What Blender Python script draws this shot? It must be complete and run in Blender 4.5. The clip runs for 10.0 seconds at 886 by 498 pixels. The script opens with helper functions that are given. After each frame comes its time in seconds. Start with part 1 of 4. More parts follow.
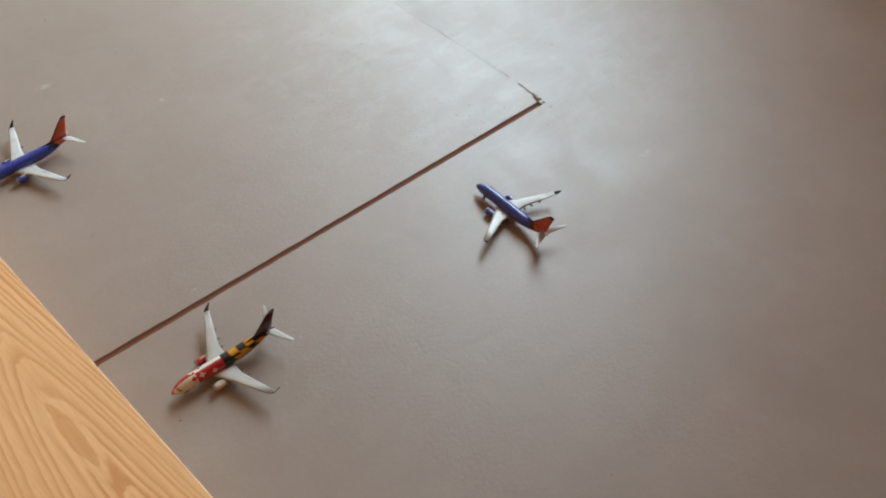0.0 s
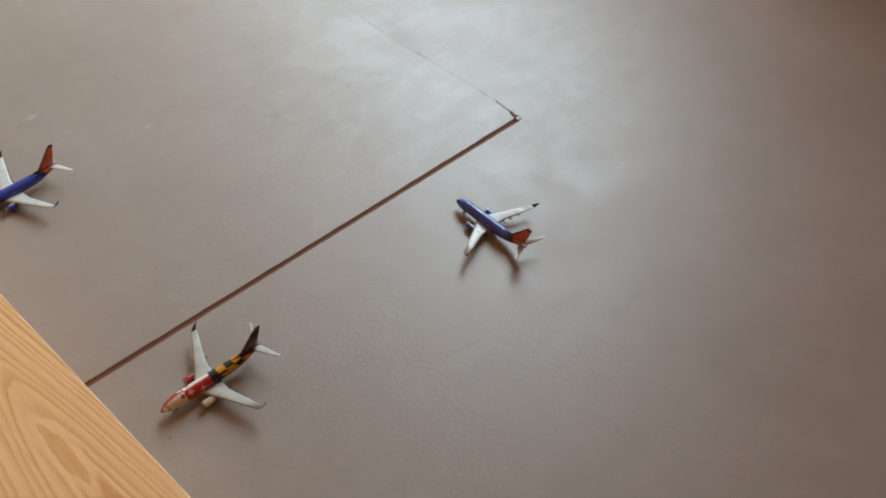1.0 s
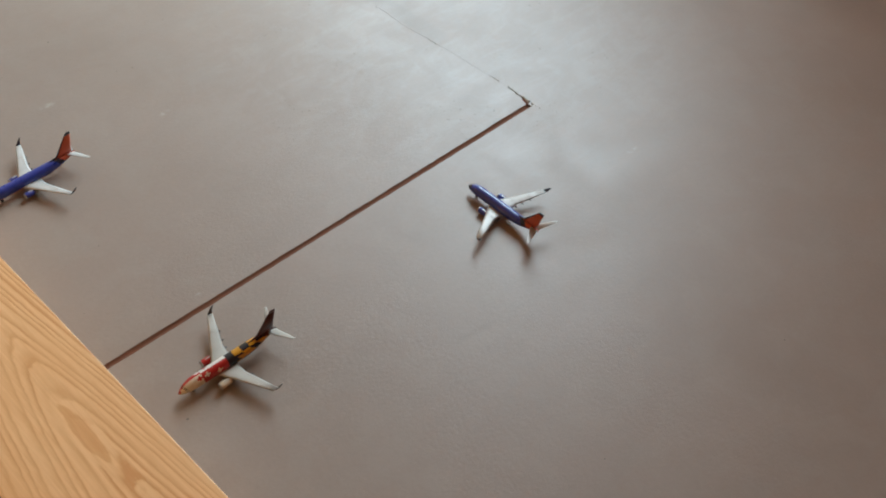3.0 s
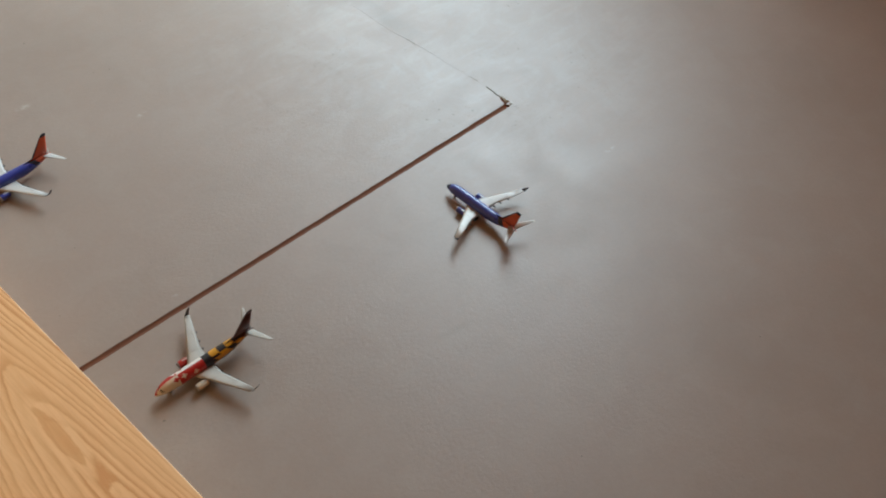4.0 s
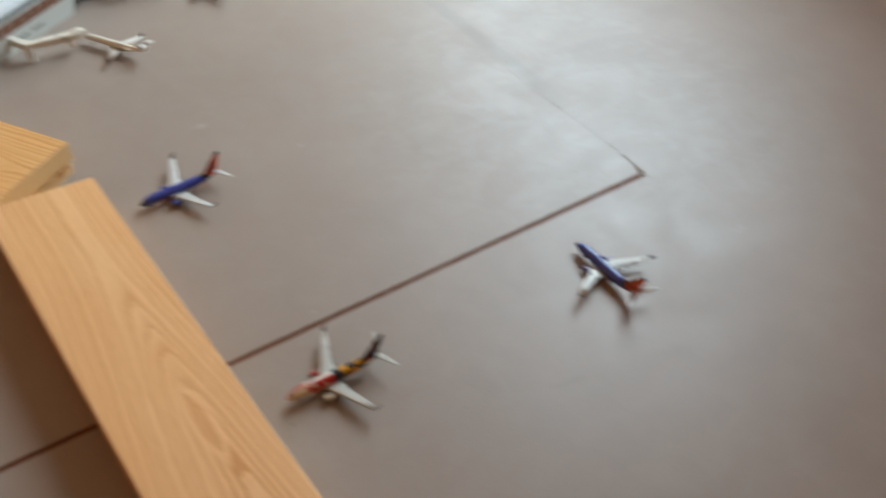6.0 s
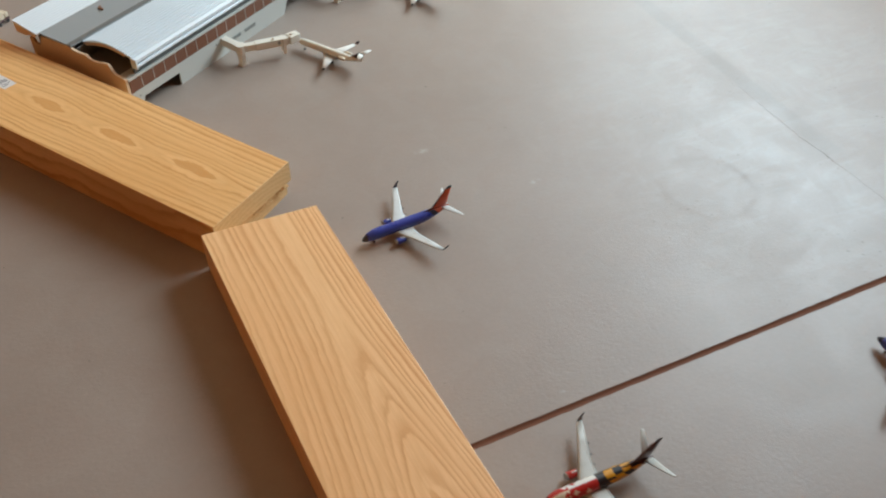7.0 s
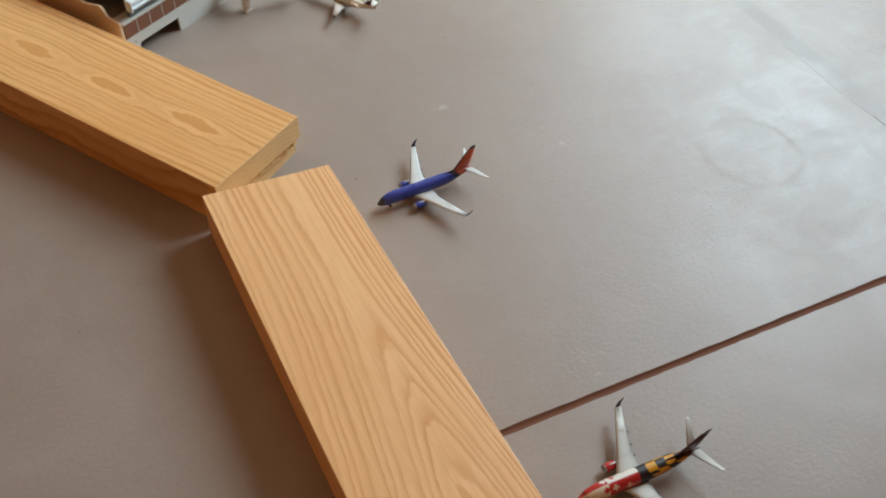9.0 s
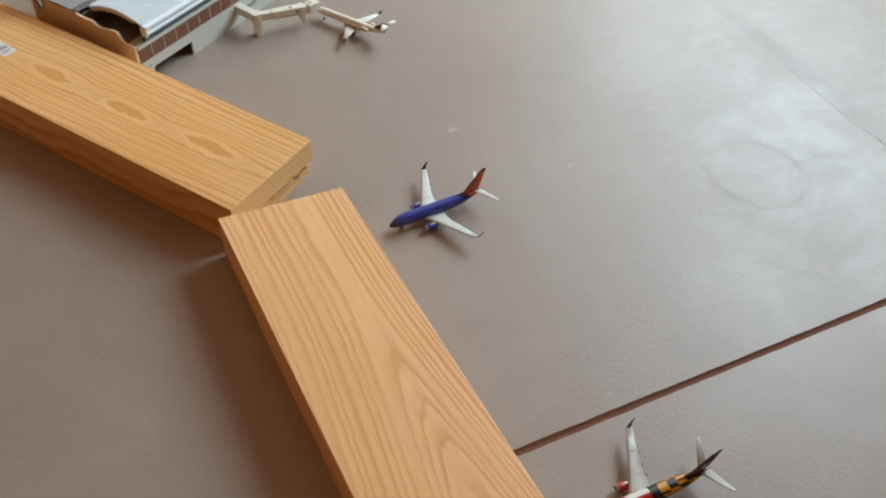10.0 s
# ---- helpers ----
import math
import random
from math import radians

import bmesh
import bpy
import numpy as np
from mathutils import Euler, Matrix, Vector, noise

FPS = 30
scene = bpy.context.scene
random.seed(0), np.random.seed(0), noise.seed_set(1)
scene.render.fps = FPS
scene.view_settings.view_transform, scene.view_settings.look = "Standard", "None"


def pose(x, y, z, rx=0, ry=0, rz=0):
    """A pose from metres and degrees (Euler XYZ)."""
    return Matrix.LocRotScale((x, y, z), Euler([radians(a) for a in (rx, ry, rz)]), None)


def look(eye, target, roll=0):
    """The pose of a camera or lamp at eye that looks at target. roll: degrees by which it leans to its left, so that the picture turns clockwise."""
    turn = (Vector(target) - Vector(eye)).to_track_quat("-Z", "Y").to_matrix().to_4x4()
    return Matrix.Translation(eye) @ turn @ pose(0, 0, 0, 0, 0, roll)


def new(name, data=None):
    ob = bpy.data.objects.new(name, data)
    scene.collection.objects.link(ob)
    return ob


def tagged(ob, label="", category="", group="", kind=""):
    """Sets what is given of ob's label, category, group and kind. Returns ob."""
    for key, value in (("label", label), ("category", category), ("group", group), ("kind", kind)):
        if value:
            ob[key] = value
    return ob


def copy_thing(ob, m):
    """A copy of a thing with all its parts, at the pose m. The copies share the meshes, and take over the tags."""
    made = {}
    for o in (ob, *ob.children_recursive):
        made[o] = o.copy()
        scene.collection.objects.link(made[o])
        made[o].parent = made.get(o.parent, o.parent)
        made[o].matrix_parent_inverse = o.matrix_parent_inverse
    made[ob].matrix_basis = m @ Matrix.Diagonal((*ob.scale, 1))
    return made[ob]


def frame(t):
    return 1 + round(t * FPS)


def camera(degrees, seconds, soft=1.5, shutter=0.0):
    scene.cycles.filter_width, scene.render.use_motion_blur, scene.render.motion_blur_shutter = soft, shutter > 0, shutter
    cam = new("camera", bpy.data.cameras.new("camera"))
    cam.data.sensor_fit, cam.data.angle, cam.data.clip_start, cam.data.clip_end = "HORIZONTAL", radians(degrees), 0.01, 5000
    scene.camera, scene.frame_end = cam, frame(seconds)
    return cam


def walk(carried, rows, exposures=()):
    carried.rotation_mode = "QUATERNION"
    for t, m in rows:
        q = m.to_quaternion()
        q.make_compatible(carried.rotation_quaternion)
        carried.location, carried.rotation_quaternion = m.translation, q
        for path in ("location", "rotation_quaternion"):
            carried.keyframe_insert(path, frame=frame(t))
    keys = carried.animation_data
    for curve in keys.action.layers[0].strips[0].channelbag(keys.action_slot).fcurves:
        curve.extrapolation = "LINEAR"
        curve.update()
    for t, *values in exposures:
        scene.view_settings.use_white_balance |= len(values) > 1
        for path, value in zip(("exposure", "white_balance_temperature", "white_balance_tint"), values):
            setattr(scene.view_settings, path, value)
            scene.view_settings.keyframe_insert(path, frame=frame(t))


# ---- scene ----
cam = camera(57.57, 10.0, soft=2.0, shutter=0.5)
PATH = [
    (0, (-0.5056, -0.3501, 0.4864), (-0.2636, -0.1339, 0.1060), 6.63),
    (0.5, (-0.5072, -0.3580, 0.4937), (-0.2573, -0.1394, 0.1198), 5.93),
    (1, (-0.5088, -0.3667, 0.4953), (-0.2576, -0.1458, 0.1237), 5.24),
    (1.5, (-0.5053, -0.3751, 0.4981), (-0.2545, -0.1539, 0.1264), 4.05),
    (2, (-0.5130, -0.3722, 0.4945), (-0.2697, -0.1487, 0.1193), 3.95),
    (2.5, (-0.5137, -0.3711, 0.4961), (-0.2731, -0.1469, 0.1195), 4.00),
    (4, (-0.5096, -0.3779, 0.4965), (-0.2609, -0.1601, 0.1213), 4.80),
    (4.5, (-0.5057, -0.3831, 0.4982), (-0.2561, -0.1677, 0.1223), 5.29),
    (5, (-0.5053, -0.3817, 0.4908), (-0.2498, -0.1654, 0.1194), 7.83),
    (5.2, (-0.5067, -0.3836, 0.4914), (-0.2575, -0.1599, 0.1202), 7.84),
    (5.5, (-0.5090, -0.3970, 0.5037), (-0.2667, -0.1589, 0.1369), 7.23),
    (5.8, (-0.5244, -0.4046, 0.5119), (-0.2945, -0.1408, 0.1547), 5.26),
    (6, (-0.5466, -0.3838, 0.5153), (-0.3302, -0.1062, 0.1602), 4.46),
    (6.2, (-0.5677, -0.3500, 0.5088), (-0.3756, -0.0485, 0.1593), 2.56),
    (7.3, (-0.5966, -0.2152, 0.4557), (-0.4381, 0.0955, 0.0975), 2.48),
    (7.5, (-0.5992, -0.2132, 0.4502), (-0.4435, 0.0974, 0.0906), 2.41),
    (8, (-0.5983, -0.2053, 0.4452), (-0.4481, 0.0975, 0.0768), 2.56),
    (8.3, (-0.5931, -0.2052, 0.4377), (-0.4428, 0.0995, 0.0709), 2.59),
    (8.5, (-0.5898, -0.1972, 0.4388), (-0.4337, 0.0990, 0.0675), 3.28),
    (9, (-0.5916, -0.1905, 0.4321), (-0.4362, 0.1039, 0.0590), 3.70),
    (9.5, (-0.5941, -0.1921, 0.4363), (-0.4377, 0.1043, 0.0652), 3.84),
    (10, (-0.6003, -0.1890, 0.4414), (-0.4424, 0.1118, 0.0746), 3.57),
]
walk(cam, [(t, look(eye, target, roll)) for t, eye, target, roll in PATH],
     exposures=[(0.0, 0.16), (0.6, 0.02), (5.5, 0.03), (7.3, 0.06), (10.0, 0.06)])

# ---------------------------------------------------------------- light
world = bpy.data.worlds.new("sky")
scene.world = world
world.use_nodes = True
wn = world.node_tree
sky = wn.nodes.new("ShaderNodeTexSky")
sky.sky_type, sky.sun_disc = "NISHITA", False
sky.sun_elevation, sky.sun_rotation = radians(40), radians(200)
wn.links.new(sky.outputs["Color"], wn.nodes["Background"].inputs["Color"])
wn.nodes["Background"].inputs["Strength"].default_value = 0.1

# The unseen room stands at an angle to the floor's joint; its east wall holds the window and an added second one.
ROOM = pose(0, 0, 0, 0, 0, -17)
WALL_X, WIN_Z0, WIN_Z1 = 0.66, 0.62, 1.68
# the second span is an added opening that brightens the floor's sheen northward
WINDOW_AND_FILL = ((0.42, 1.45, 50.5), (1.62, 2.48, 47.0))  # from and to along the wall, watts per square metre


def window_or_fill_light(y0, y1, strength):
    lamp = bpy.data.lights.new("window_and_fill_daylight", "AREA")
    lamp.shape, lamp.size, lamp.size_y = "RECTANGLE", y1 - y0, WIN_Z1 - WIN_Z0
    lamp.energy, lamp.color = strength * lamp.size * lamp.size_y, (0.695, 0.905, 1.02)
    mid = Vector((WALL_X + 0.03, (y0 + y1) / 2, (WIN_Z0 + WIN_Z1) / 2))
    new("window_and_fill_daylight", lamp).matrix_basis = ROOM @ look(mid, mid - Vector((1, 0, 0)))


for span in WINDOW_AND_FILL:
    window_or_fill_light(*span)


# ---------------------------------------------------------------- materials
class Nodes:
    """A node material with short calls."""

    def __init__(self, name, rough=0.5, metal=0.0, coat=0.0):
        self.mat = bpy.data.materials.new(name)
        self.mat.use_nodes = True
        self.tree = self.mat.node_tree
        self.bsdf = self.tree.nodes["Principled BSDF"]
        self.bsdf.inputs["Roughness"].default_value = rough
        self.bsdf.inputs["Metallic"].default_value = metal
        self.bsdf.inputs["Coat Weight"].default_value = coat

    def put(self, value, socket):
        if isinstance(value, bpy.types.NodeSocket):
            self.tree.links.new(value, socket)
        else:
            socket.default_value = value

    def math(self, op, a, b=0.0, c=0.0):
        n = self.tree.nodes.new("ShaderNodeMath")
        n.operation = op
        for v, s in zip((a, b, c), n.inputs):
            self.put(v, s)
        return n.outputs[0]

    def coords(self, kind="Object"):
        return self.tree.nodes.new("ShaderNodeTexCoord").outputs[kind]

    def scaled(self, vector, scale, shift=(0, 0, 0)):
        n = self.tree.nodes.new("ShaderNodeMapping")
        self.put(vector, n.inputs["Vector"])
        n.inputs["Scale"].default_value = scale
        n.inputs["Location"].default_value = shift
        return n.outputs[0]

    def split(self, vector):
        n = self.tree.nodes.new("ShaderNodeSeparateXYZ")
        self.put(vector, n.inputs[0])
        return n.outputs

    def noise(self, vector, scale, detail=3.0, rough=0.55, warp=0.0):
        n = self.tree.nodes.new("ShaderNodeTexNoise")
        self.put(vector, n.inputs["Vector"])
        for key, v in (("Scale", scale), ("Detail", detail), ("Roughness", rough), ("Distortion", warp)):
            n.inputs[key].default_value = v
        return n.outputs["Fac"]

    def ramp(self, fac, stops, mode="LINEAR"):
        n = self.tree.nodes.new("ShaderNodeValToRGB")
        n.color_ramp.interpolation = mode
        el = n.color_ramp.elements
        while len(el) < len(stops):
            el.new(0.5)
        for e, (p, c) in zip(el, stops):
            e.position = p
            e.color = (*c, 1) if isinstance(c, tuple) else (c, c, c, 1)
        self.put(fac, n.inputs[0])
        return n.outputs[0]

    def mix(self, fac, a, b, mode="MIX"):
        n = self.tree.nodes.new("ShaderNodeMix")
        n.data_type, n.blend_type = "RGBA", mode
        self.put(fac, n.inputs[0])
        for v, s in ((a, n.inputs[6]), (b, n.inputs[7])):
            self.put((*v, 1) if isinstance(v, tuple) else v, s)
        return n.outputs[2]

    def bump(self, height, strength, distance):
        n = self.tree.nodes.new("ShaderNodeBump")
        n.inputs["Strength"].default_value, n.inputs["Distance"].default_value = strength, distance
        self.put(height, n.inputs["Height"])
        self.tree.links.new(n.outputs[0], self.bsdf.inputs["Normal"])

    def done(self, color, rough=None):
        self.put((*color, 1) if isinstance(color, tuple) else color, self.bsdf.inputs["Base Color"])
        if rough is not None:
            self.put(rough, self.bsdf.inputs["Roughness"])
        return self.mat


def plain(name, color, rough=0.5, metal=0.0, coat=0.0, spread=0.12, scale=400.0, bump=0.0):
    """Paint, plastic or card: one colour with fine and coarse unevenness."""
    m = Nodes(name, rough, metal, coat)
    c = m.coords()
    fine, coarse = m.noise(c, scale, 4), m.noise(c, scale / 9, 2)
    f = m.math("MULTIPLY_ADD", m.math("ADD", fine, coarse), spread, 1 - spread)
    col = m.mix(1.0, color, m.ramp(f, [(0, 0.0), (1, 1.0)]), "MULTIPLY")
    if bump:
        m.bump(fine, bump, 0.0004)
    return m.done(col, m.math("MULTIPLY_ADD", coarse, 0.2, rough - 0.1))


def floor_material():
    m = Nodes("painted_concrete", 0.4)
    c = m.coords()
    x, y, z = m.split(c)
    grain, mid, wide = m.noise(c, 260, 5, 0.6), m.noise(c, 26, 5, 0.6, 0.6), m.noise(c, 4.0, 4, 0.55, 0.4)
    trowel = m.noise(m.scaled(c, (7, 40, 1)), 1.0, 4, 0.6, 0.8)
    col = m.mix(m.ramp(wide, [(0.3, 0.0), (0.7, 1.0)]), (0.304, 0.229, 0.185), (0.346, 0.264, 0.217))
    col = m.mix(m.ramp(mid, [(0.42, 0.0), (0.72, 0.25)]), col, (0.39, 0.326, 0.272))
    col = m.mix(m.ramp(trowel, [(0.5, 0.0), (0.8, 0.16)]), col, (0.268, 0.228, 0.196))
    col = m.mix(m.ramp(grain, [(0.3, 0.08), (0.62, 0.0)]), col, (0.18, 0.15, 0.13))
    # rubbed, dusty patch where the paint is worn, beyond the joint
    dx, dy = m.math("SUBTRACT", x, 0.03), m.math("SUBTRACT", y, 0.16)
    far = m.math("SQRT", m.math("ADD", m.math("MULTIPLY", dx, dx), m.math("MULTIPLY", dy, dy)))
    area = m.ramp(far, [(0.14, 1.0), (0.34, 0.0)], "EASE")
    blot = m.ramp(m.noise(c, 19, 8, 0.66, 1.3), [(0.46, 0.0), (0.60, 1.0)])
    streak = m.ramp(m.noise(m.scaled(c, (14, 60, 1), (3, 1, 0)), 1.0, 5, 0.65, 1.2), [(0.5, 0.0), (0.62, 1.0)])
    worn = m.math("MULTIPLY", area, m.math("MULTIPLY_ADD", streak, 0.45, m.math("MULTIPLY", blot, 0.55)))
    col = m.mix(m.math("MULTIPLY", worn, 0.17), col, (0.47, 0.445, 0.41))
    # ring left by a can
    dx, dy = m.math("SUBTRACT", x, -0.132), m.math("SUBTRACT", y, 0.149)
    r = m.math("SQRT", m.math("ADD", m.math("MULTIPLY", dx, dx), m.math("MULTIPLY", dy, dy)))
    r = m.math("MULTIPLY_ADD", m.math("SUBTRACT", mid, 0.5), 0.011, r)
    off = m.math("ABSOLUTE", m.math("SUBTRACT", r, 0.0405))
    ring = m.math("MULTIPLY", m.ramp(off, [(0.0, 1.0), (0.0019, 0.0)]), m.ramp(m.noise(c, 22, 4), [(0.40, 0.08), (0.58, 0.85)]))
    col = m.mix(m.math("MULTIPLY", ring, 0.12), col, (0.20, 0.175, 0.15))
    # repainted strip beside the long crack
    strip = m.math("MULTIPLY", m.ramp(m.math("ABSOLUTE", m.math("SUBTRACT", m.math("MULTIPLY_ADD", mid, 0.006, x), 0.0145)), [(0.0100, 1.0), (0.0112, 0.0)]),
                   m.math("MULTIPLY", m.ramp(y, [(0.125, 0.0), (0.15, 0.30)]), m.ramp(mid, [(0.35, 0.4), (0.6, 1.0)])))
    col = m.mix(strip, col, (0.24, 0.215, 0.19))
    # faint slanting scuff
    lean = m.math("MULTIPLY_ADD", m.math("ADD", x, 0.2335), 0.18, m.math("ADD", y, 0.152))
    lean = m.math("MULTIPLY_ADD", m.math("SUBTRACT", mid, 0.5), 0.008, lean)
    streak2 = m.math("MULTIPLY", m.ramp(m.math("ABSOLUTE", lean), [(0.0, 1.0), (0.0032, 0.0)]),
                     m.ramp(m.math("ABSOLUTE", m.math("ADD", x, 0.2335)), [(0.008, 0.26), (0.020, 0.0)]))
    col = m.mix(streak2, col, (0.22, 0.18, 0.15))
    # small pale scrapes
    pale = None
    for px, py, pr in ((-0.345, 0.297, 0.009), (-0.365, 0.015, 0.004), (-0.270, 0.218, 0.007), (0.024, -0.107, 0.008)):
        dx, dy = m.math("SUBTRACT", x, px), m.math("SUBTRACT", y, py)
        d = m.math("SQRT", m.math("ADD", m.math("MULTIPLY", dx, dx), m.math("MULTIPLY", m.math("MULTIPLY", dy, dy), 3.0)))
        spot = m.ramp(m.math("DIVIDE", d, pr), [(0.2, 1.0), (1.0, 0.0)])
        pale = spot if pale is None else m.math("MAXIMUM", pale, spot)
    pale = m.math("MULTIPLY", pale, m.ramp(m.noise(c, 150, 4, 0.7), [(0.46, 0.0), (0.60, 0.45)]))
    col = m.mix(pale, col, (0.52, 0.48, 0.43))
    # specks and crumbs of dirt
    speck = m.ramp(m.noise(c, 150, 1, 0.4), [(0.81, 0.0), (0.835, 0.6)])
    crumbs = m.math("MULTIPLY", m.math("MULTIPLY", area, m.ramp(m.noise(c, 14, 2), [(0.52, 0.0), (0.60, 1.0)])), m.ramp(m.noise(c, 260, 2, 0.5), [(0.66, 0.0), (0.71, 0.6)]))
    col = m.mix(m.math("MAXIMUM", speck, crumbs), col, (0.10, 0.08, 0.065))
    rough = m.math("MULTIPLY_ADD", mid, 0.12, m.math("MULTIPLY_ADD", wide, 0.12, 0.345))
    cloud = m.noise(m.scaled(c, (9, 13, 1), (2, 5, 0)), 1.0, 6, 0.62, 0.9)
    rough = m.math("ADD", rough, m.math("MULTIPLY", m.math("SUBTRACT", cloud, 0.5), 0.19))
    rough = m.math("MULTIPLY_ADD", ring, 0.105, rough)
    rough = m.math("MULTIPLY_ADD", strip, 0.085, rough)
    rough = m.math("SUBTRACT", rough, m.math("MULTIPLY", worn, 0.03))
    m.bsdf.inputs["Specular IOR Level"].default_value = 0.58
    h = m.math("ADD", m.math("MULTIPLY", grain, 0.45), m.math("ADD", mid, m.math("MULTIPLY", trowel, 0.8)))
    h = m.math("ADD", h, m.math("MULTIPLY", worn, 0.5))
    # orange-peel skin of the paint, stronger in patches
    peel = m.math("MULTIPLY", m.noise(m.scaled(c, (1, 1.35, 1), (3, 1, 0)), 330, 3, 0.55, 0.6), m.ramp(m.noise(c, 7, 3, 0.6), [(0.40, 0.25), (0.60, 1.0)]))
    h = m.math("MULTIPLY_ADD", peel, 1.7, h)
    m.bump(h, 0.12, 0.0010)
    return m.done(col, rough)


def wood_material(name, x0, tilt, along, begin, bow, soft, wander, drift, seed, tint, knots=(), side=None, rough_eye=0.004):
    """Flat-sawn pine: growth rings cut into arches and islands. x across, y along the board."""
    m = Nodes(name, 0.5)
    m.bsdf.inputs["Specular IOR Level"].default_value = 0.42
    c = m.coords()
    x, y, z = m.split(c)
    slow = m.noise(m.scaled(c, drift, (seed, seed * 0.7, 0)), 1.0, 2, 0.45)
    wave = m.noise(m.scaled(c, (90, 55, 30), (seed, 0, seed)), 1.0, 3, 0.6)
    ragged = m.noise(m.scaled(c, (420, 75, 200), (seed, 4, 0)), 1.0, 3, 0.65)
    past = m.math("SUBTRACT", y, begin)
    on = m.math("MULTIPLY", m.math("ADD", past, m.math("SQRT", m.math("MULTIPLY_ADD", past, past, 0.0016))), 0.5)
    dx = m.math("SUBTRACT", m.math("SUBTRACT", x, x0), m.math("MULTIPLY", on, tilt))
    arch = m.math("SQRT", m.math("MULTIPLY_ADD", dx, dx, soft * soft))
    g = m.math("SUBTRACT", m.math("MULTIPLY", on, along), m.math("MULTIPLY", arch, bow))
    g = m.math("MULTIPLY_ADD", slow, wander, g)
    g = m.math("MULTIPLY_ADD", wave, 0.5, g)
    g = m.math("MULTIPLY_ADD", ragged, 0.22, g)
    g = m.math("MULTIPLY_ADD", z, 45.0, g)
    if side is not None:  # tighter rings beyond a line along the board
        past_line = m.math("MAXIMUM", m.math("SUBTRACT", m.math("MULTIPLY_ADD", wave, 0.002, side), x), 0.0)
        g = m.math("MULTIPLY_ADD", past_line, -130.0, g)
    swell = None
    for cx, cy, wide, long in knots:  # middle across and along, half width, half length
        ex = m.math("DIVIDE", m.math("MULTIPLY_ADD", wave, rough_eye, m.math("SUBTRACT", x, cx + rough_eye / 2)), wide)
        ey = m.math("DIVIDE", m.math("MULTIPLY_ADD", slow, 0.02, m.math("SUBTRACT", y, cy + 0.010)), long)
        d = m.math("MULTIPLY_ADD", m.math("SQRT", m.math("MULTIPLY_ADD", ex, ex, 0.02)), 1.15, m.math("MULTIPLY", ey, ey))
        bulge = m.math("POWER", 2.718, m.math("MULTIPLY", d, -0.75))
        swell = bulge if swell is None else m.math("MAXIMUM", swell, bulge)
    if swell is not None:
        g = m.math("MULTIPLY_ADD", swell, 1.6, g)
    # rings of uneven width and strength
    g = m.math("ADD", g, m.math("MULTIPLY", m.math("SINE", m.math("MULTIPLY", g, 1.9)), 0.24))
    ring, count = m.math("FRACT", g), m.math("FLOOR", g)
    lot = m.tree.nodes.new("ShaderNodeTexWhiteNoise")
    lot.noise_dimensions = "1D"
    m.put(count, lot.inputs["W"])
    fibre = m.noise(m.scaled(c, (900, 14, 900)), 1.0, 3, 0.6)
    pores = m.noise(m.scaled(c, (2600, 60, 2600)), 1.0, 2, 0.6)
    blotch = m.noise(m.scaled(c, (60, 16, 60), (seed, 2, 1)), 1.0, 3, 0.6)
    light, mid_, dark = tint
    late = m.ramp(ring, [(0.0, 0.40), (0.07, 0.0), (0.36, 0.0), (0.68, 0.45), (0.85, 1.0), (0.95, 1.0), (1.0, 0.40)])
    late = m.math("MULTIPLY", late, m.math("MULTIPLY_ADD", lot.outputs["Value"], 0.55, 0.55))
    late = m.math("MULTIPLY", late, m.ramp(blotch, [(0.3, 0.55), (0.62, 1.0)]))
    if side is not None:
        late = m.math("MULTIPLY", late, m.math("ADD", m.math("MINIMUM", m.math("MULTIPLY", past_line, 150.0), 0.25), 1.0))
    col = m.mix(m.ramp(m.math("MULTIPLY_ADD", ragged, 0.3, late), [(0.1, 0.0), (0.95, 1.0)]), light, dark)
    patch = m.noise(m.scaled(c, (22, 7, 10), (seed + 3, 1, 0)), 1.0, 2)
    col = m.mix(m.ramp(patch, [(0.4, 0.0), (0.68, 0.55)]), col, mid_)
    if swell is not None:
        edge = m.math("MULTIPLY_ADD", ragged, 0.07, swell)
        col = m.mix(m.ramp(edge, [(0.40, 0.0), (0.50, 0.75), (0.61, 0.8), (0.65, 0.0)]), col, light)
        col = m.mix(m.ramp(edge, [(0.63, 0.0), (0.67, 0.85)]), col, tuple(0.45 * p + 0.55 * q for p, q in zip(mid_, dark)))
    col = m.mix(m.ramp(fibre, [(0.35, 0.30), (0.6, 0.0)]), col, dark)
    col = m.mix(m.ramp(pores, [(0.55, 0.0), (0.8, 0.16)]), col, (0.9, 0.70, 0.46))
    m.bump(m.math("ADD", fibre, m.math("MULTIPLY", ring, 0.4)), 0.12, 0.0005)
    return m.done(col, m.math("MULTIPLY_ADD", fibre, 0.16, 0.34))


def end_grain_material():
    m = Nodes("pine_end_grain", 0.7)
    c = m.coords()
    x, y, z = m.split(c)
    r = m.math("SQRT", m.math("ADD", m.math("MULTIPLY", x, x), m.math("POWER", m.math("ADD", z, 0.09), 2.0)))
    ring = m.math("FRACT", m.math("MULTIPLY", r, 230.0))
    saw = m.noise(m.scaled(c, (300, 300, 1200)), 1.0, 4)
    col = m.ramp(ring, [(0.0, (0.88, 0.58, 0.29)), (0.7, (0.85, 0.545, 0.26)), (0.95, (0.76, 0.46, 0.20)), (1.0, (0.88, 0.58, 0.29))])
    col = m.mix(m.ramp(saw, [(0.3, 0.5), (0.6, 0.0)]), col, (0.66, 0.39, 0.165))
    m.bump(saw, 0.4, 0.001)
    return m.done(col)


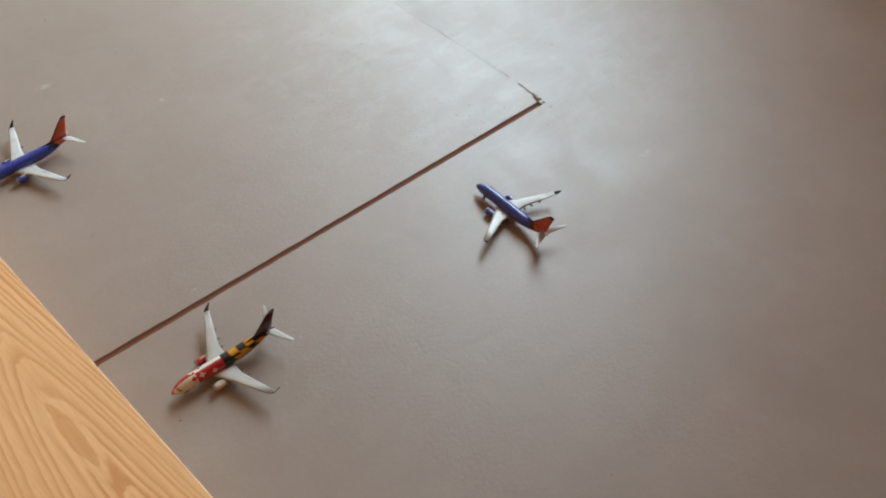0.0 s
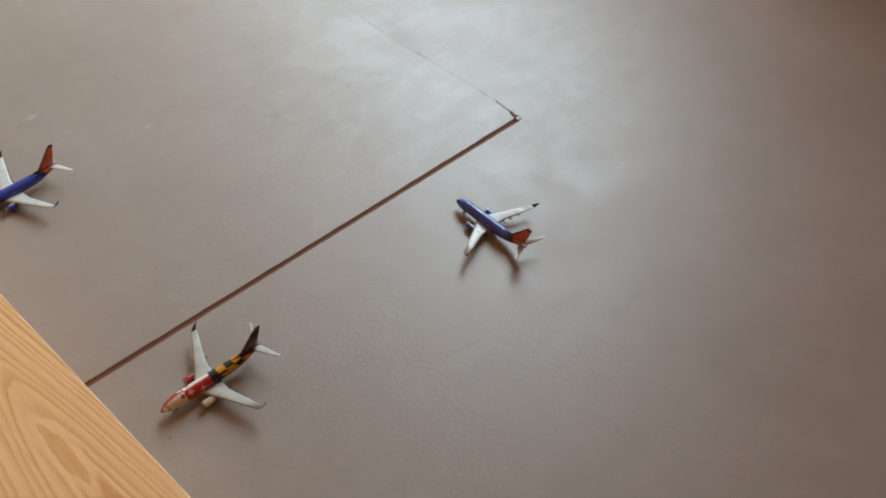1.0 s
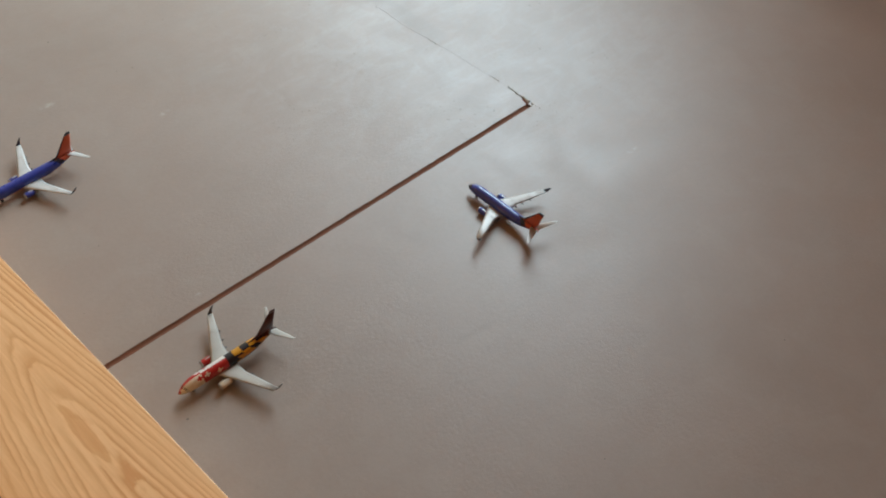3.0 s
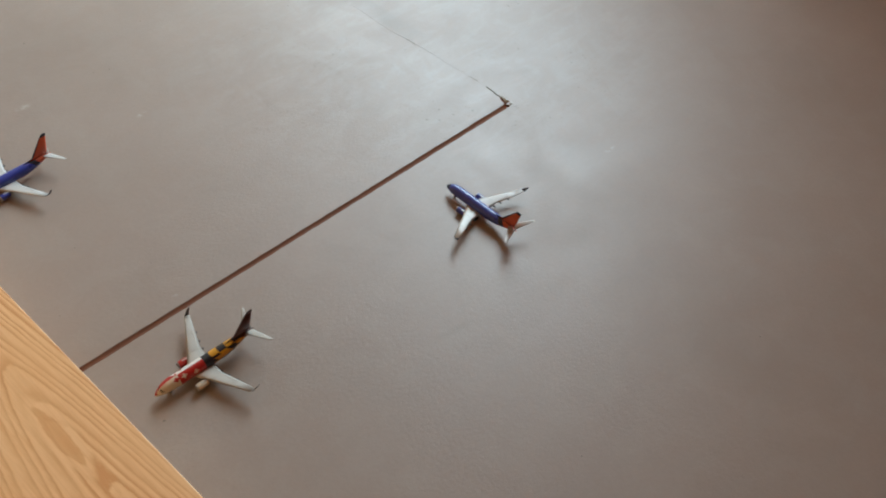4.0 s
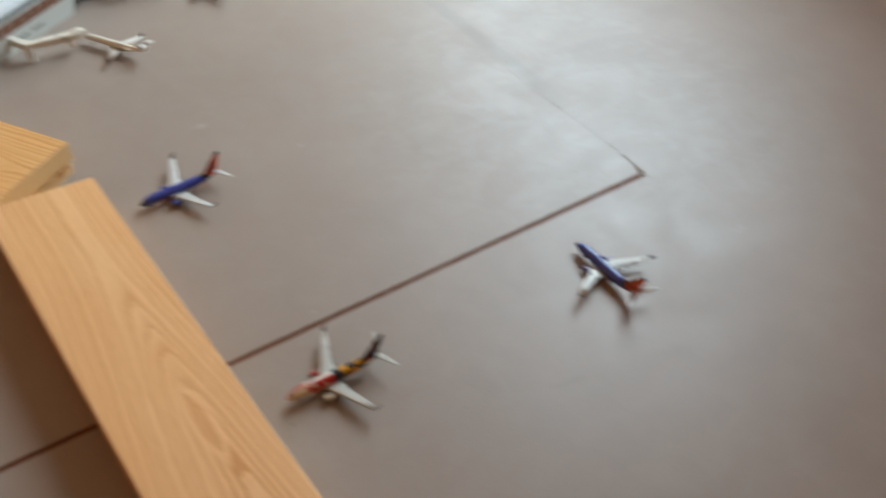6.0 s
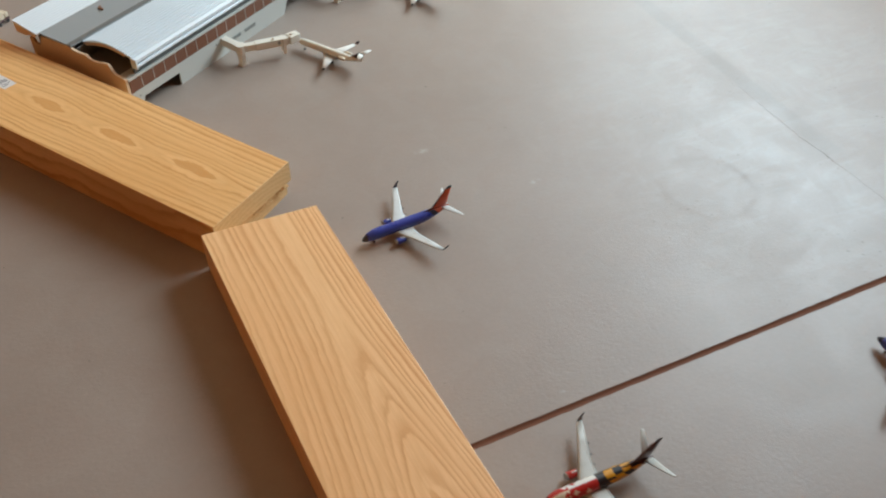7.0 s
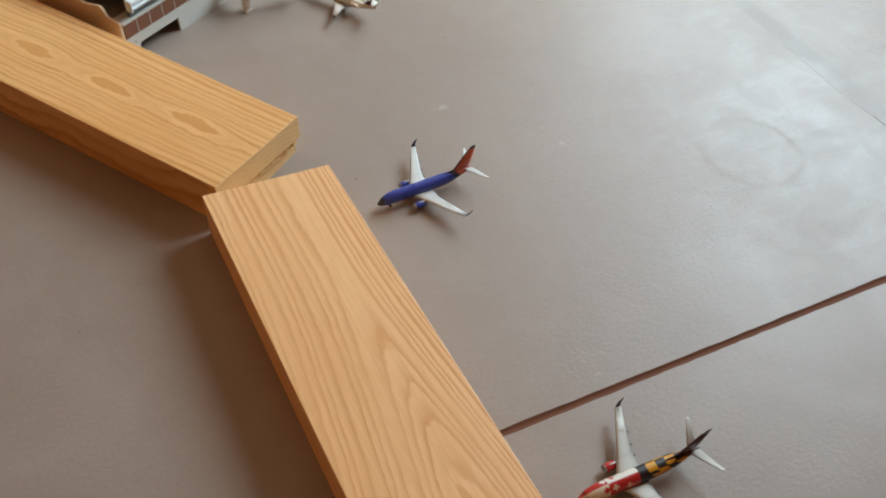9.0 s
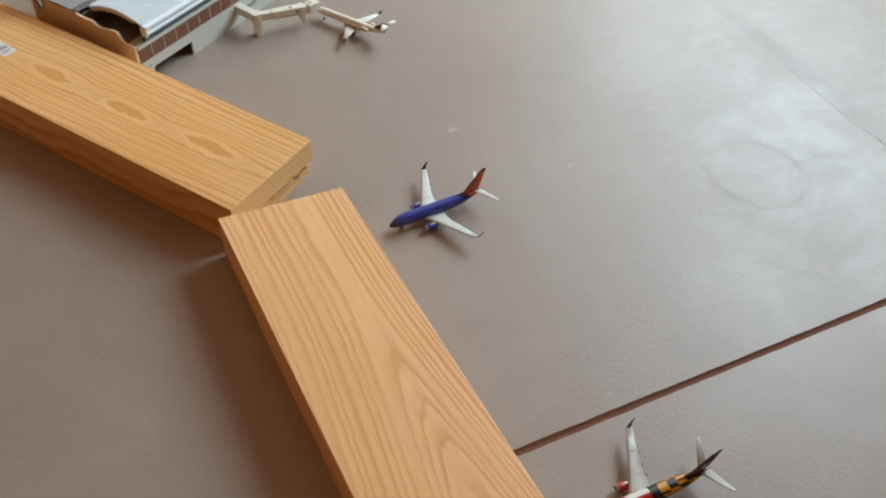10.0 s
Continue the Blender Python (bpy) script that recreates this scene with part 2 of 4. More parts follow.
FLOOR = floor_material()
PINE_A = wood_material("pine_arched", -0.0165, 0.0, 25.0, 0.13, 205.0, 0.022, 1.2, (16, 5.0, 10), 2.3,
                       ((0.95, 0.555, 0.262), (0.86, 0.45, 0.19), (0.73, 0.33, 0.122)), ((-0.0100, 0.290, 0.0085, 0.040),), side=-0.0185)
PINE_B = wood_material("pine_wavy", -0.003, 0.0, 1.0, 0.0, 195.0, 0.010, 1.6, (24, 11, 10), 7.9,
                       ((0.88, 0.50, 0.205), (0.77, 0.375, 0.122), (0.62, 0.27, 0.074)),
                       ((-0.0048, 0.141, 0.0085, 0.030), (-0.0020, 0.056, 0.0085, 0.034), (-0.0035, 0.228, 0.0090, 0.030)), rough_eye=0.009)
END_GRAIN = end_grain_material()
JOINT = plain("brown_joint_filler", (0.168, 0.066, 0.036), 0.8, spread=0.42, scale=220, bump=0.3)
CRACK = plain("dirty_crack", (0.17, 0.135, 0.10), 0.9, spread=0.3)
HAIRLINE = plain("hairline_crack", (0.31, 0.26, 0.215), 0.7)
RAW = plain("raw_concrete", (0.42, 0.36, 0.28), 0.9, spread=0.3, scale=500, bump=0.4)
# wall and ceiling colours of the unseen room, warm to tint its bounce
WALL = plain("brown_wall_paint", (0.52, 0.225, 0.08), 0.8, spread=0.1, scale=30)
# pale so that the unseen north wall throws more light back
PALE_WALL = plain("beige_bounce_wall", (0.50, 0.40, 0.31), 0.7, spread=0.06, scale=30)
CEIL = plain("tan_ceiling", (0.48, 0.28, 0.14), 0.9, spread=0.08, scale=30)
BLUE = plain("canyon_blue_paint", (0.036, 0.056, 0.30), 0.28, coat=0.4, spread=0.06)
NAVY = plain("dark_navy_paint", (0.018, 0.017, 0.035), 0.35, spread=0.1)
ORANGE = plain("red_orange_paint", (0.54, 0.095, 0.038), 0.4, coat=0.1, spread=0.1)
RED = plain("flag_red_paint", (0.46, 0.022, 0.018), 0.3, coat=0.3, spread=0.08)
WHITE = plain("model_white_paint", (0.74, 0.69, 0.62), 0.42, coat=0.05, spread=0.06)
CREAM = plain("cream_white_paint", (0.66, 0.53, 0.38), 0.35, coat=0.2, spread=0.08)
GOLD = plain("flag_gold_paint", (0.62, 0.27, 0.012), 0.32, coat=0.2, spread=0.08)
BLACK = plain("flag_black_paint", (0.018, 0.014, 0.015), 0.35, spread=0.1)
MAROON = plain("dark_maroon_paint", (0.085, 0.030, 0.028), 0.35, coat=0.2, spread=0.1)
SILVER = plain("silver_wing_paint", (0.64, 0.62, 0.585), 0.44, metal=0.1, spread=0.12, scale=160)
DULL = plain("dull_cream_wing_paint", (0.49, 0.45, 0.395), 0.46, metal=0.1, spread=0.14, scale=160)
ASH = plain("ash_grey_winglet_paint", (0.10, 0.085, 0.085), 0.45, spread=0.2)
PANEL = plain("engraved_panel_line", (0.56, 0.52, 0.46), 0.6)
LIP = plain("grey_metal_lip", (0.42, 0.42, 0.43), 0.35, metal=0.8, spread=0.08)
METAL = plain("bright_metal", (0.7, 0.7, 0.7), 0.25, metal=1.0, spread=0.05)
RUBBER = plain("black_rubber", (0.02, 0.02, 0.02), 0.7)
GLASSY = plain("cockpit_glass", (0.012, 0.012, 0.015), 0.12)
for dull in (JOINT, RAW, CRACK, END_GRAIN):
    dull.node_tree.nodes["Principled BSDF"].inputs["Specular IOR Level"].default_value = 0.15
KRAFT = plain("kraft_card", (0.72, 0.51, 0.335), 0.8, spread=0.16, scale=300, bump=0.2)
ROOFING = plain("silver_roofing", (0.72, 0.74, 0.75), 0.5, metal=0.25, spread=0.08, scale=120)
GREY_ROOF = plain("grey_roof_card", (0.30, 0.30, 0.29), 0.55, spread=0.14, scale=120)
GREY_GLAZE = plain("grey_glazing_foil", (0.15, 0.16, 0.155), 0.3, metal=0.5, spread=0.12, scale=90)
WALL_CARD = plain("grey_white_card", (0.56, 0.55, 0.50), 0.6, spread=0.1, scale=200)
WINDOW_BROWN = plain("brown_window_print", (0.20, 0.080, 0.042), 0.45, spread=0.22, scale=160)
PLASTIC = plain("cream_plastic", (0.78, 0.71, 0.60), 0.42, coat=0.1, spread=0.08)
VENT = plain("grey_vent_print", (0.27, 0.27, 0.25), 0.6)
PAPER = plain("white_sticker_paper", (0.72, 0.66, 0.62), 0.55, spread=0.05)
INK = plain("grey_sticker_ink", (0.16, 0.14, 0.15), 0.6)
DARK = plain("dark_interior_card", (0.20, 0.18, 0.16), 0.8, spread=0.2)


# ---------------------------------------------------------------- mesh helpers
def finish(name, bm, mats, smooth=False):
    me = bpy.data.meshes.new(name)
    bmesh.ops.recalc_face_normals(bm, faces=bm.faces[:])
    bm.to_mesh(me)
    bm.free()
    for mat in mats if isinstance(mats, (list, tuple)) else [mats]:
        me.materials.append(mat)
    if smooth:
        me.polygons.foreach_set("use_smooth", [True] * len(me.polygons))
    return new(name, me)


def part(name, bm, mats, parent, label="", smooth=False):
    ob = finish(name, bm, mats, smooth)
    ob.parent = parent
    return tagged(ob, label=label)


def thing(name, label, category, group="", kind=""):
    return tagged(new(name), label, category, group, kind)


def box(bm, lo, hi, m=None):
    """An upright box from corner to corner; m turns it."""
    vs = [Vector((x, y, z)) for z in (lo[2], hi[2]) for y in (lo[1], hi[1]) for x in (lo[0], hi[0])]
    vs = [bm.verts.new(m @ v if m else v) for v in vs]
    for q in ((0, 2, 3, 1), (4, 5, 7, 6), (0, 1, 5, 4), (2, 6, 7, 3), (0, 4, 6, 2), (1, 3, 7, 5)):
        bm.faces.new([vs[i] for i in q])
    return vs


def soft_box(lo, hi, bevel, m=None, segments=2):
    bm = bmesh.new()
    box(bm, lo, hi, m)
    bmesh.ops.bevel(bm, geom=bm.edges[:], offset=bevel, segments=segments, affect="EDGES", profile=0.5)
    return bm


def prism(bm, outline, lo, hi, axis="x"):
    """An outline of (a, b) pushed along an axis from lo to hi."""
    def at(t, a, b):
        return {"x": (t, a, b), "y": (a, t, b), "z": (a, b, t)}[axis]
    near = [bm.verts.new(at(lo, a, b)) for a, b in outline]
    far = [bm.verts.new(at(hi, a, b)) for a, b in outline]
    n = len(outline)
    bm.faces.new(near[::-1])
    bm.faces.new(far)
    for i in range(n):
        bm.faces.new((near[i], near[(i + 1) % n], far[(i + 1) % n], far[i]))


def loft(bm, rings, cap=True):
    """Skin over rings of equally many points."""
    rows = [[bm.verts.new(p) for p in ring] for ring in rings]
    n = len(rows[0])
    faces = []
    for a, b in zip(rows, rows[1:]):
        for i in range(n):
            faces.append(bm.faces.new((a[i], a[(i + 1) % n], b[(i + 1) % n], b[i])))
    if cap:
        bm.faces.new(rows[0][::-1])
        bm.faces.new(rows[-1])
    return faces


def tube(bm, a, b, r0, r1=None, n=12):
    a, b = Vector(a), Vector(b)
    turn = (b - a).to_track_quat("Z", "Y").to_matrix()
    rings = [[p + turn @ Vector((r * math.cos(k * math.tau / n), r * math.sin(k * math.tau / n), 0)) for k in range(n)]
             for p, r in ((a, r0), (b, r1 if r1 is not None else r0))]
    return loft(bm, rings)


def airfoil(le, te, thick, up=Vector((0, 0, 1)), n=7):
    """A closed section from leading to trailing edge."""
    le, te = Vector(le), Vector(te)
    pts = []
    for side in (1, -1):
        for k in range(n):
            s = k / (n - 1) if side > 0 else 1 - k / (n - 1)
            if side < 0 and k in (0, n - 1):
                continue
            h = thick * (1.9 * math.sqrt(max(s, 0)) * (1 - s) + 0.06)
            pts.append(le.lerp(te, s) + up * (h * (0.62 if side > 0 else -0.38)))
    return pts


# ---------------------------------------------------------------- setting
def build_setting():
    half = 0.0025
    # floor with the recessed joint
    bm = bmesh.new()
    X0, X1, Y0, Y1, END = -3.3, 1.6, -2.7, 3.4, 0.0
    rnd = random.Random(4)
    n = 130
    xs = [X0] + [-1.0 + (END + 1.0) * i / n for i in range(n + 1)]
    def spread(x):
        return half + 0.0005 * max(0.0, 1 + x / 0.25)
    up = [spread(x) - 0.0065 * max(x, -1) + rnd.uniform(-0.00022, 0.00022) for x in xs]
    dn = [-spread(x) - 0.0065 * max(x, -1) + rnd.uniform(-0.00022, 0.00022) for x in xs]
    def row(ys, z):
        return [bm.verts.new((x, y, z)) for x, y in zip(xs, ys)]
    a, b = row(up, 0), row(dn, 0)
    a2, b2 = row([v - 0.0004 for v in up], -0.006), row([v + 0.0004 for v in dn], -0.006)
    far, near = row([Y1] * len(xs), 0), row([Y0] * len(xs), 0)
    for i in range(len(xs) - 1):
        for p, q in ((far, a), (a, a2), (a2, b2), (b2, b), (b, near)):
            bm.faces.new((p[i], p[i + 1], q[i + 1], q[i]))
    k = len(xs) - 1
    bm.faces.new((a[k], a2[k], b2[k], b[k]))
    e = [bm.verts.new(v) for v in ((X1, Y1, 0), (X1, half, 0), (X1, -half, 0), (X1, Y0, 0))]
    bm.faces.new((far[k], e[0], e[1], a[k]))
    bm.faces.new((a[k], e[1], e[2], b[k]))
    bm.faces.new((b[k], e[2], e[3], near[k]))
    floor = tagged(finish("floor", bm, FLOOR), "worn grey painted concrete floor with a brown joint", "floor", kind="structure")

    # filler in the joint, slightly hollow, with two ridges
    bm = bmesh.new()
    prof = ((-0.0034, -0.0008), (-0.0021, -0.0005), (-0.0012, -0.0011), (0.0004, -0.0013), (0.0015, -0.0009), (0.0022, -0.0003), (0.0034, -0.0007))
    rows = []
    for i in range(161):
        x = -1.2 + 1.1985 * i / 160
        rows.append([bm.verts.new((x, y - 0.0065 * max(x, -1), z + rnd.uniform(-0.00016, 0.00016))) for y, z in prof])
    for p, q in zip(rows, rows[1:]):
        for i in range(len(prof) - 1):
            bm.faces.new((p[i], p[i + 1], q[i + 1], q[i]))
    part("joint_filler", bm, JOINT, floor, "brown filler strip in the floor joint", smooth=True)

    # ragged cracks running on from the joint's end
    def crack(name, pts, width, mat, lift=0.00025):
        bm = bmesh.new()
        prev = None
        for i, (x, y) in enumerate(pts):
            d = Vector(pts[min(i + 1, len(pts) - 1)]) - Vector(pts[max(i - 1, 0)])
            s = Vector((-d.y, d.x)).normalized() * width * rnd.uniform(0.5, 1.1) * (0.35 if i in (0, len(pts) - 1) else 1)
            ring = [bm.verts.new((x - s.x, y - s.y, -0.0002)), bm.verts.new((x, y, lift)), bm.verts.new((x + s.x, y + s.y, -0.0002))]
            if prev:
                for j in range(2):
                    bm.faces.new((prev[j], prev[j + 1], ring[j + 1], ring[j]))
            prev = ring
        part(name, bm, mat, floor)
    def run(x0, y0, x1, y1, n=14, j=0.0006):
        return [(x0 + (x1 - x0) * i / n + rnd.uniform(-j, j), y0 + (y1 - y0) * i / n) for i in range(n + 1)]
    crack("crack", run(0.0030, 0.008, 0.0055, 0.034), 0.0013, CRACK, 0.0005)
    crack("crack", run(-0.0012, 0.0005, 0.0030, 0.012, 6, 0.0003), 0.0022, JOINT, 0.0006)
    crack("crack", run(0.0050, 0.045, 0.0042, 0.057, 8), 0.0006, CRACK)
    crack("crack", run(0.0042, 0.064, 0.0012, 0.130, 26), 0.00014, HAIRLINE, 0.0001)
    crack("crack", run(0.0012, 0.131, 0.0010, 0.145, 8), 0.0007, CRACK)
    crack("crack", run(0.0008, 0.147, -0.0018, 0.172, 12), 0.00016, HAIRLINE, 0.00015)
    crack("crack", run(-0.0018, 0.178, -0.0005, 0.232, 16), 0.00012, HAIRLINE, 0.00015)
    crack("crack", run(-0.0002, 0.240, 0.0004, 0.262, 8), 0.00018, HAIRLINE, 0.00015)
    crack("crack", run(0.003, -0.004, 0.0048, -0.012, 5), 0.0002, CRACK, 0.0001)
    # broken lip at the end of the joint
    bm = bmesh.new()
    for cx, cy, r, h in ((0.0030, 0.0046, 0.0027, 0.0014), (0.0040, 0.0092, 0.0021, 0.0011), (0.0032, -0.0010, 0.0018, 0.0009), (0.0052, 0.0125, 0.0012, 0.0007)):
        v = [bm.verts.new((cx + r * rnd.uniform(0.7, 1.2) * math.cos(t), cy + r * rnd.uniform(0.7, 1.3) * math.sin(t), -0.0003)) for t in [k * math.tau / 9 for k in range(9)]]
        top = [bm.verts.new((cx + 0.55 * (p.co.x - cx), cy + 0.55 * (p.co.y - cy), h * rnd.uniform(0.8, 1.1))) for p in v]
        bm.faces.new(top)
        for i in range(9):
            bm.faces.new((v[i], v[(i + 1) % 9], top[(i + 1) % 9], top[i]))
    part("broken_lip", bm, RAW, floor, "crumbled pale edge at the joint's end")

    # room shell, added out of view; its warm colours tint the bounce light
    H = 2.5
    X0, X1, Y0, Y1 = -2.5, WALL_X, -2.4, 2.6
    def wall(name, lo, hi, mat=WALL, label="unseen brown wall, added for warm bounce light"):
        bm = bmesh.new()
        box(bm, lo, hi)
        ob = tagged(finish(name, bm, mat), label, "wall", kind="structure")
        ob.matrix_basis = ROOM
        return ob
    wall("wall_west", (X0 - 0.12, Y0, 0), (X0, Y1, H))
    wall("wall_south", (X0 - 0.12, Y0 - 0.12, 0), (X1 + 0.12, Y0, H))
    # added out of view as a pale reflector
    wall("wall_north", (X0 - 0.12, Y1, 0), (X1 + 0.12, Y1 + 0.12, H), PALE_WALL, "unseen beige wall, added to reflect light")
    bm = bmesh.new()
    y = Y0
    # one opening per span, the second only for the added lamp
    for y0, y1, _ in WINDOW_AND_FILL:
        box(bm, (X1, y, 0), (X1 + 0.12, y0, H))
        box(bm, (X1, y0, 0), (X1 + 0.12, y1, WIN_Z0))
        box(bm, (X1, y0, WIN_Z1), (X1 + 0.12, y1, H))
        y = y1
    box(bm, (X1, y, 0), (X1 + 0.12, Y1, H))
    tagged(finish("wall_east", bm, WALL), "unseen brown wall with a window opening and an added second one", "wall", kind="structure").matrix_basis = ROOM
    bm = bmesh.new()
    box(bm, (X0 - 0.12, Y0 - 0.12, H), (X1 + 0.12, Y1 + 0.12, H + 0.1))
    tagged(finish("ceiling", bm, CEIL), "unseen tan ceiling, added for warm bounce light", "ceiling", kind="structure").matrix_basis = ROOM


build_setting()


# ---------------------------------------------------------------- boards
def build_board(name, label, near_end, across, length, skew, mat, ledge, twist=0.0, W=0.090):
    """A planed board: x across from -w/2 to w/2, y along from its cut end, top at z = 0.038."""
    T = 0.038
    base = thing(name, label, "board", "lumber boards")
    bm = bmesh.new()
    rnd = random.Random(len(label))
    x0, x1 = -W / 2, W / 2
    if ledge:
        outline = [(0.0, 0.0185), (0.0, T), (length, T), (length, 0.0), (0.0062, 0.0), (0.0056, 0.0150), (0.0030, 0.0172)]
    else:
        outline = [(0.0, 0.0), (0.0, T), (length, T), (length, 0.0)]
    # outline is (along, up); the cut end leans by skew across the width
    def ring(x):
        s = skew * x
        return [(x, a * ((x / W + 0.5) if a < length / 2 else 1) + (s if a < length / 2 else 0), z) for a, z in outline]
    loft(bm, [ring(x0), ring(x1)])
    bmesh.ops.bisect_plane(bm, geom=bm.verts[:] + bm.edges[:] + bm.faces[:], plane_co=(0, 0.2, 0), plane_no=(0, 1, 0))
    bm.faces.ensure_lookup_table()
    edges = [e for e in bm.edges if abs(e.verts[0].co.y - e.verts[1].co.y) > 0.15 or (min(v.co.z for v in e.verts) > T - 1e-4 and abs(e.verts[0].co.y - 0.2) > 0.01)]
    bmesh.ops.bevel(bm, geom=edges, offset=0.0005, segments=2, affect="EDGES", profile=0.5)
    bmesh.ops.recalc_face_normals(bm, faces=bm.faces[:])
    for f in bm.faces:
        if f.normal.y < -0.8 or f.normal.y > 0.8:
            f.material_index = 1
    for v in bm.verts:  # a slight twist lifts one edge
        v.co.z += twist * (v.co.x / W + 0.5) * min(1.0, max(0.0, v.co.y) / 0.2)
    part("plank", bm, [mat, END_GRAIN], base)
    if ledge:
        # torn fibres on the sawn end
        bm = bmesh.new()
        for _ in range(26):
            x, z = rnd.uniform(x0 + 0.035, x1 - 0.006), rnd.uniform(0.012, 0.019)
            w, h = rnd.uniform(0.002, 0.007), rnd.uniform(0.0006, 0.0018)
            box(bm, (x, 0.0012 + skew * x, z), (x + w, 0.006 + skew * x, z + h))
        part("torn_fibres", bm, END_GRAIN, base, "torn wood fibres on the sawn end")
    base.matrix_basis = Matrix.Translation(near_end) @ pose(0, 0, 0, 0, 0, across)
    return base


# The long board lies across the joint; the other one runs from its end to the terminal.
build_board("lumber_board", "pale pine board with arched grain lying on the floor", (-0.5140, 0.2274, 0), 183.25, 0.95, -0.0865, PINE_A, False)
board_b = build_board("lumber_board", "yellow pine board with a rough sawn end beside the toy terminal", (-0.5104, 0.2591, 0), 34.2, 0.80, 0.0, PINE_B, True, 0.0006, 0.0925)


def build_sticker():
    base = thing("sticker", "white barcode sticker on the pine board", "sticker")
    bm = bmesh.new()
    box(bm, (-0.0062, 0, 0), (0.0062, 0.055, 0.0002))
    part("paper", bm, PAPER, base)
    rnd = random.Random(8)
    y = 0.004
    while y < 0.05:
        bm = bmesh.new()
        w = rnd.choice((0.0007, 0.0012, 0.002))
        box(bm, (-0.0045, y, 0.0002), (rnd.choice((0.0045, 0.001, 0.0045)), y + w, 0.0003))
        part("bar", bm, INK, base)
        y += w + rnd.choice((0.0009, 0.0016, 0.0026))
    base.matrix_basis = pose(-0.5116, 0.2583, 0.0384, 0, 0, 34.2) @ pose(-0.001, 0.277, 0, 0, -0.37, -3)


build_sticker()


# ---------------------------------------------------------------- aircraft
def mirror(points, side):
    return [Vector((p[0], p[1] * side, p[2])) for p in points]


def surface(sections, side=1):
    """A wing-like solid over sections (le, te, thickness, up)."""
    bm = bmesh.new()
    loft(bm, [mirror(airfoil(le, te, t, Vector(up)), side) for le, te, t, up in sections])
    return bm


def fuselage_mesh(stations, length, ry, rz, cz, paint, mats, nx=200, na=90):
    """A body of revolution: stations of (fraction, width, rise); paint(x, angle) picks the material."""
    fr = [s[0] for s in stations]
    bm = bmesh.new()
    rings, xs = [], []
    for i in range(nx + 1):
        f = i / nx
        k = np.interp(f, fr, [s[1] for s in stations])
        lift = np.interp(f, fr, [s[2] for s in stations])
        xs.append(f * length)
        rings.append([(f * length, ry * k * math.sin(a), cz + lift + rz * k * math.cos(a)) for a in [j * math.tau / na for j in range(na)]])
    faces = loft(bm, rings)
    for n, f in enumerate(faces):
        i, j = divmod(n, na)
        ang = math.degrees((j + 0.5) * math.tau / na)
        ang = ang - 360 if ang > 180 else ang
        f.material_index = paint((xs[i] + xs[i + 1]) / 2, ang)
    return finish("fuselage", bm, mats, True)


JET_BODY = [(0.0, 0.03, -0.0022), (0.006, 0.17, -0.0021), (0.015, 0.31, -0.0019), (0.03, 0.46, -0.0016), (0.05, 0.62, -0.0012), (0.075, 0.77, -0.0008),
            (0.10, 0.87, -0.0005), (0.13, 0.95, -0.0002), (0.17, 1.0, 0.0), (0.62, 1.0, 0.0), (0.69, 0.97, 0.0002),
            (0.76, 0.86, 0.0007), (0.83, 0.68, 0.0015), (0.90, 0.47, 0.0024), (0.96, 0.27, 0.0030), (0.99, 0.15, 0.0033), (1.0, 0.08, 0.0034)]


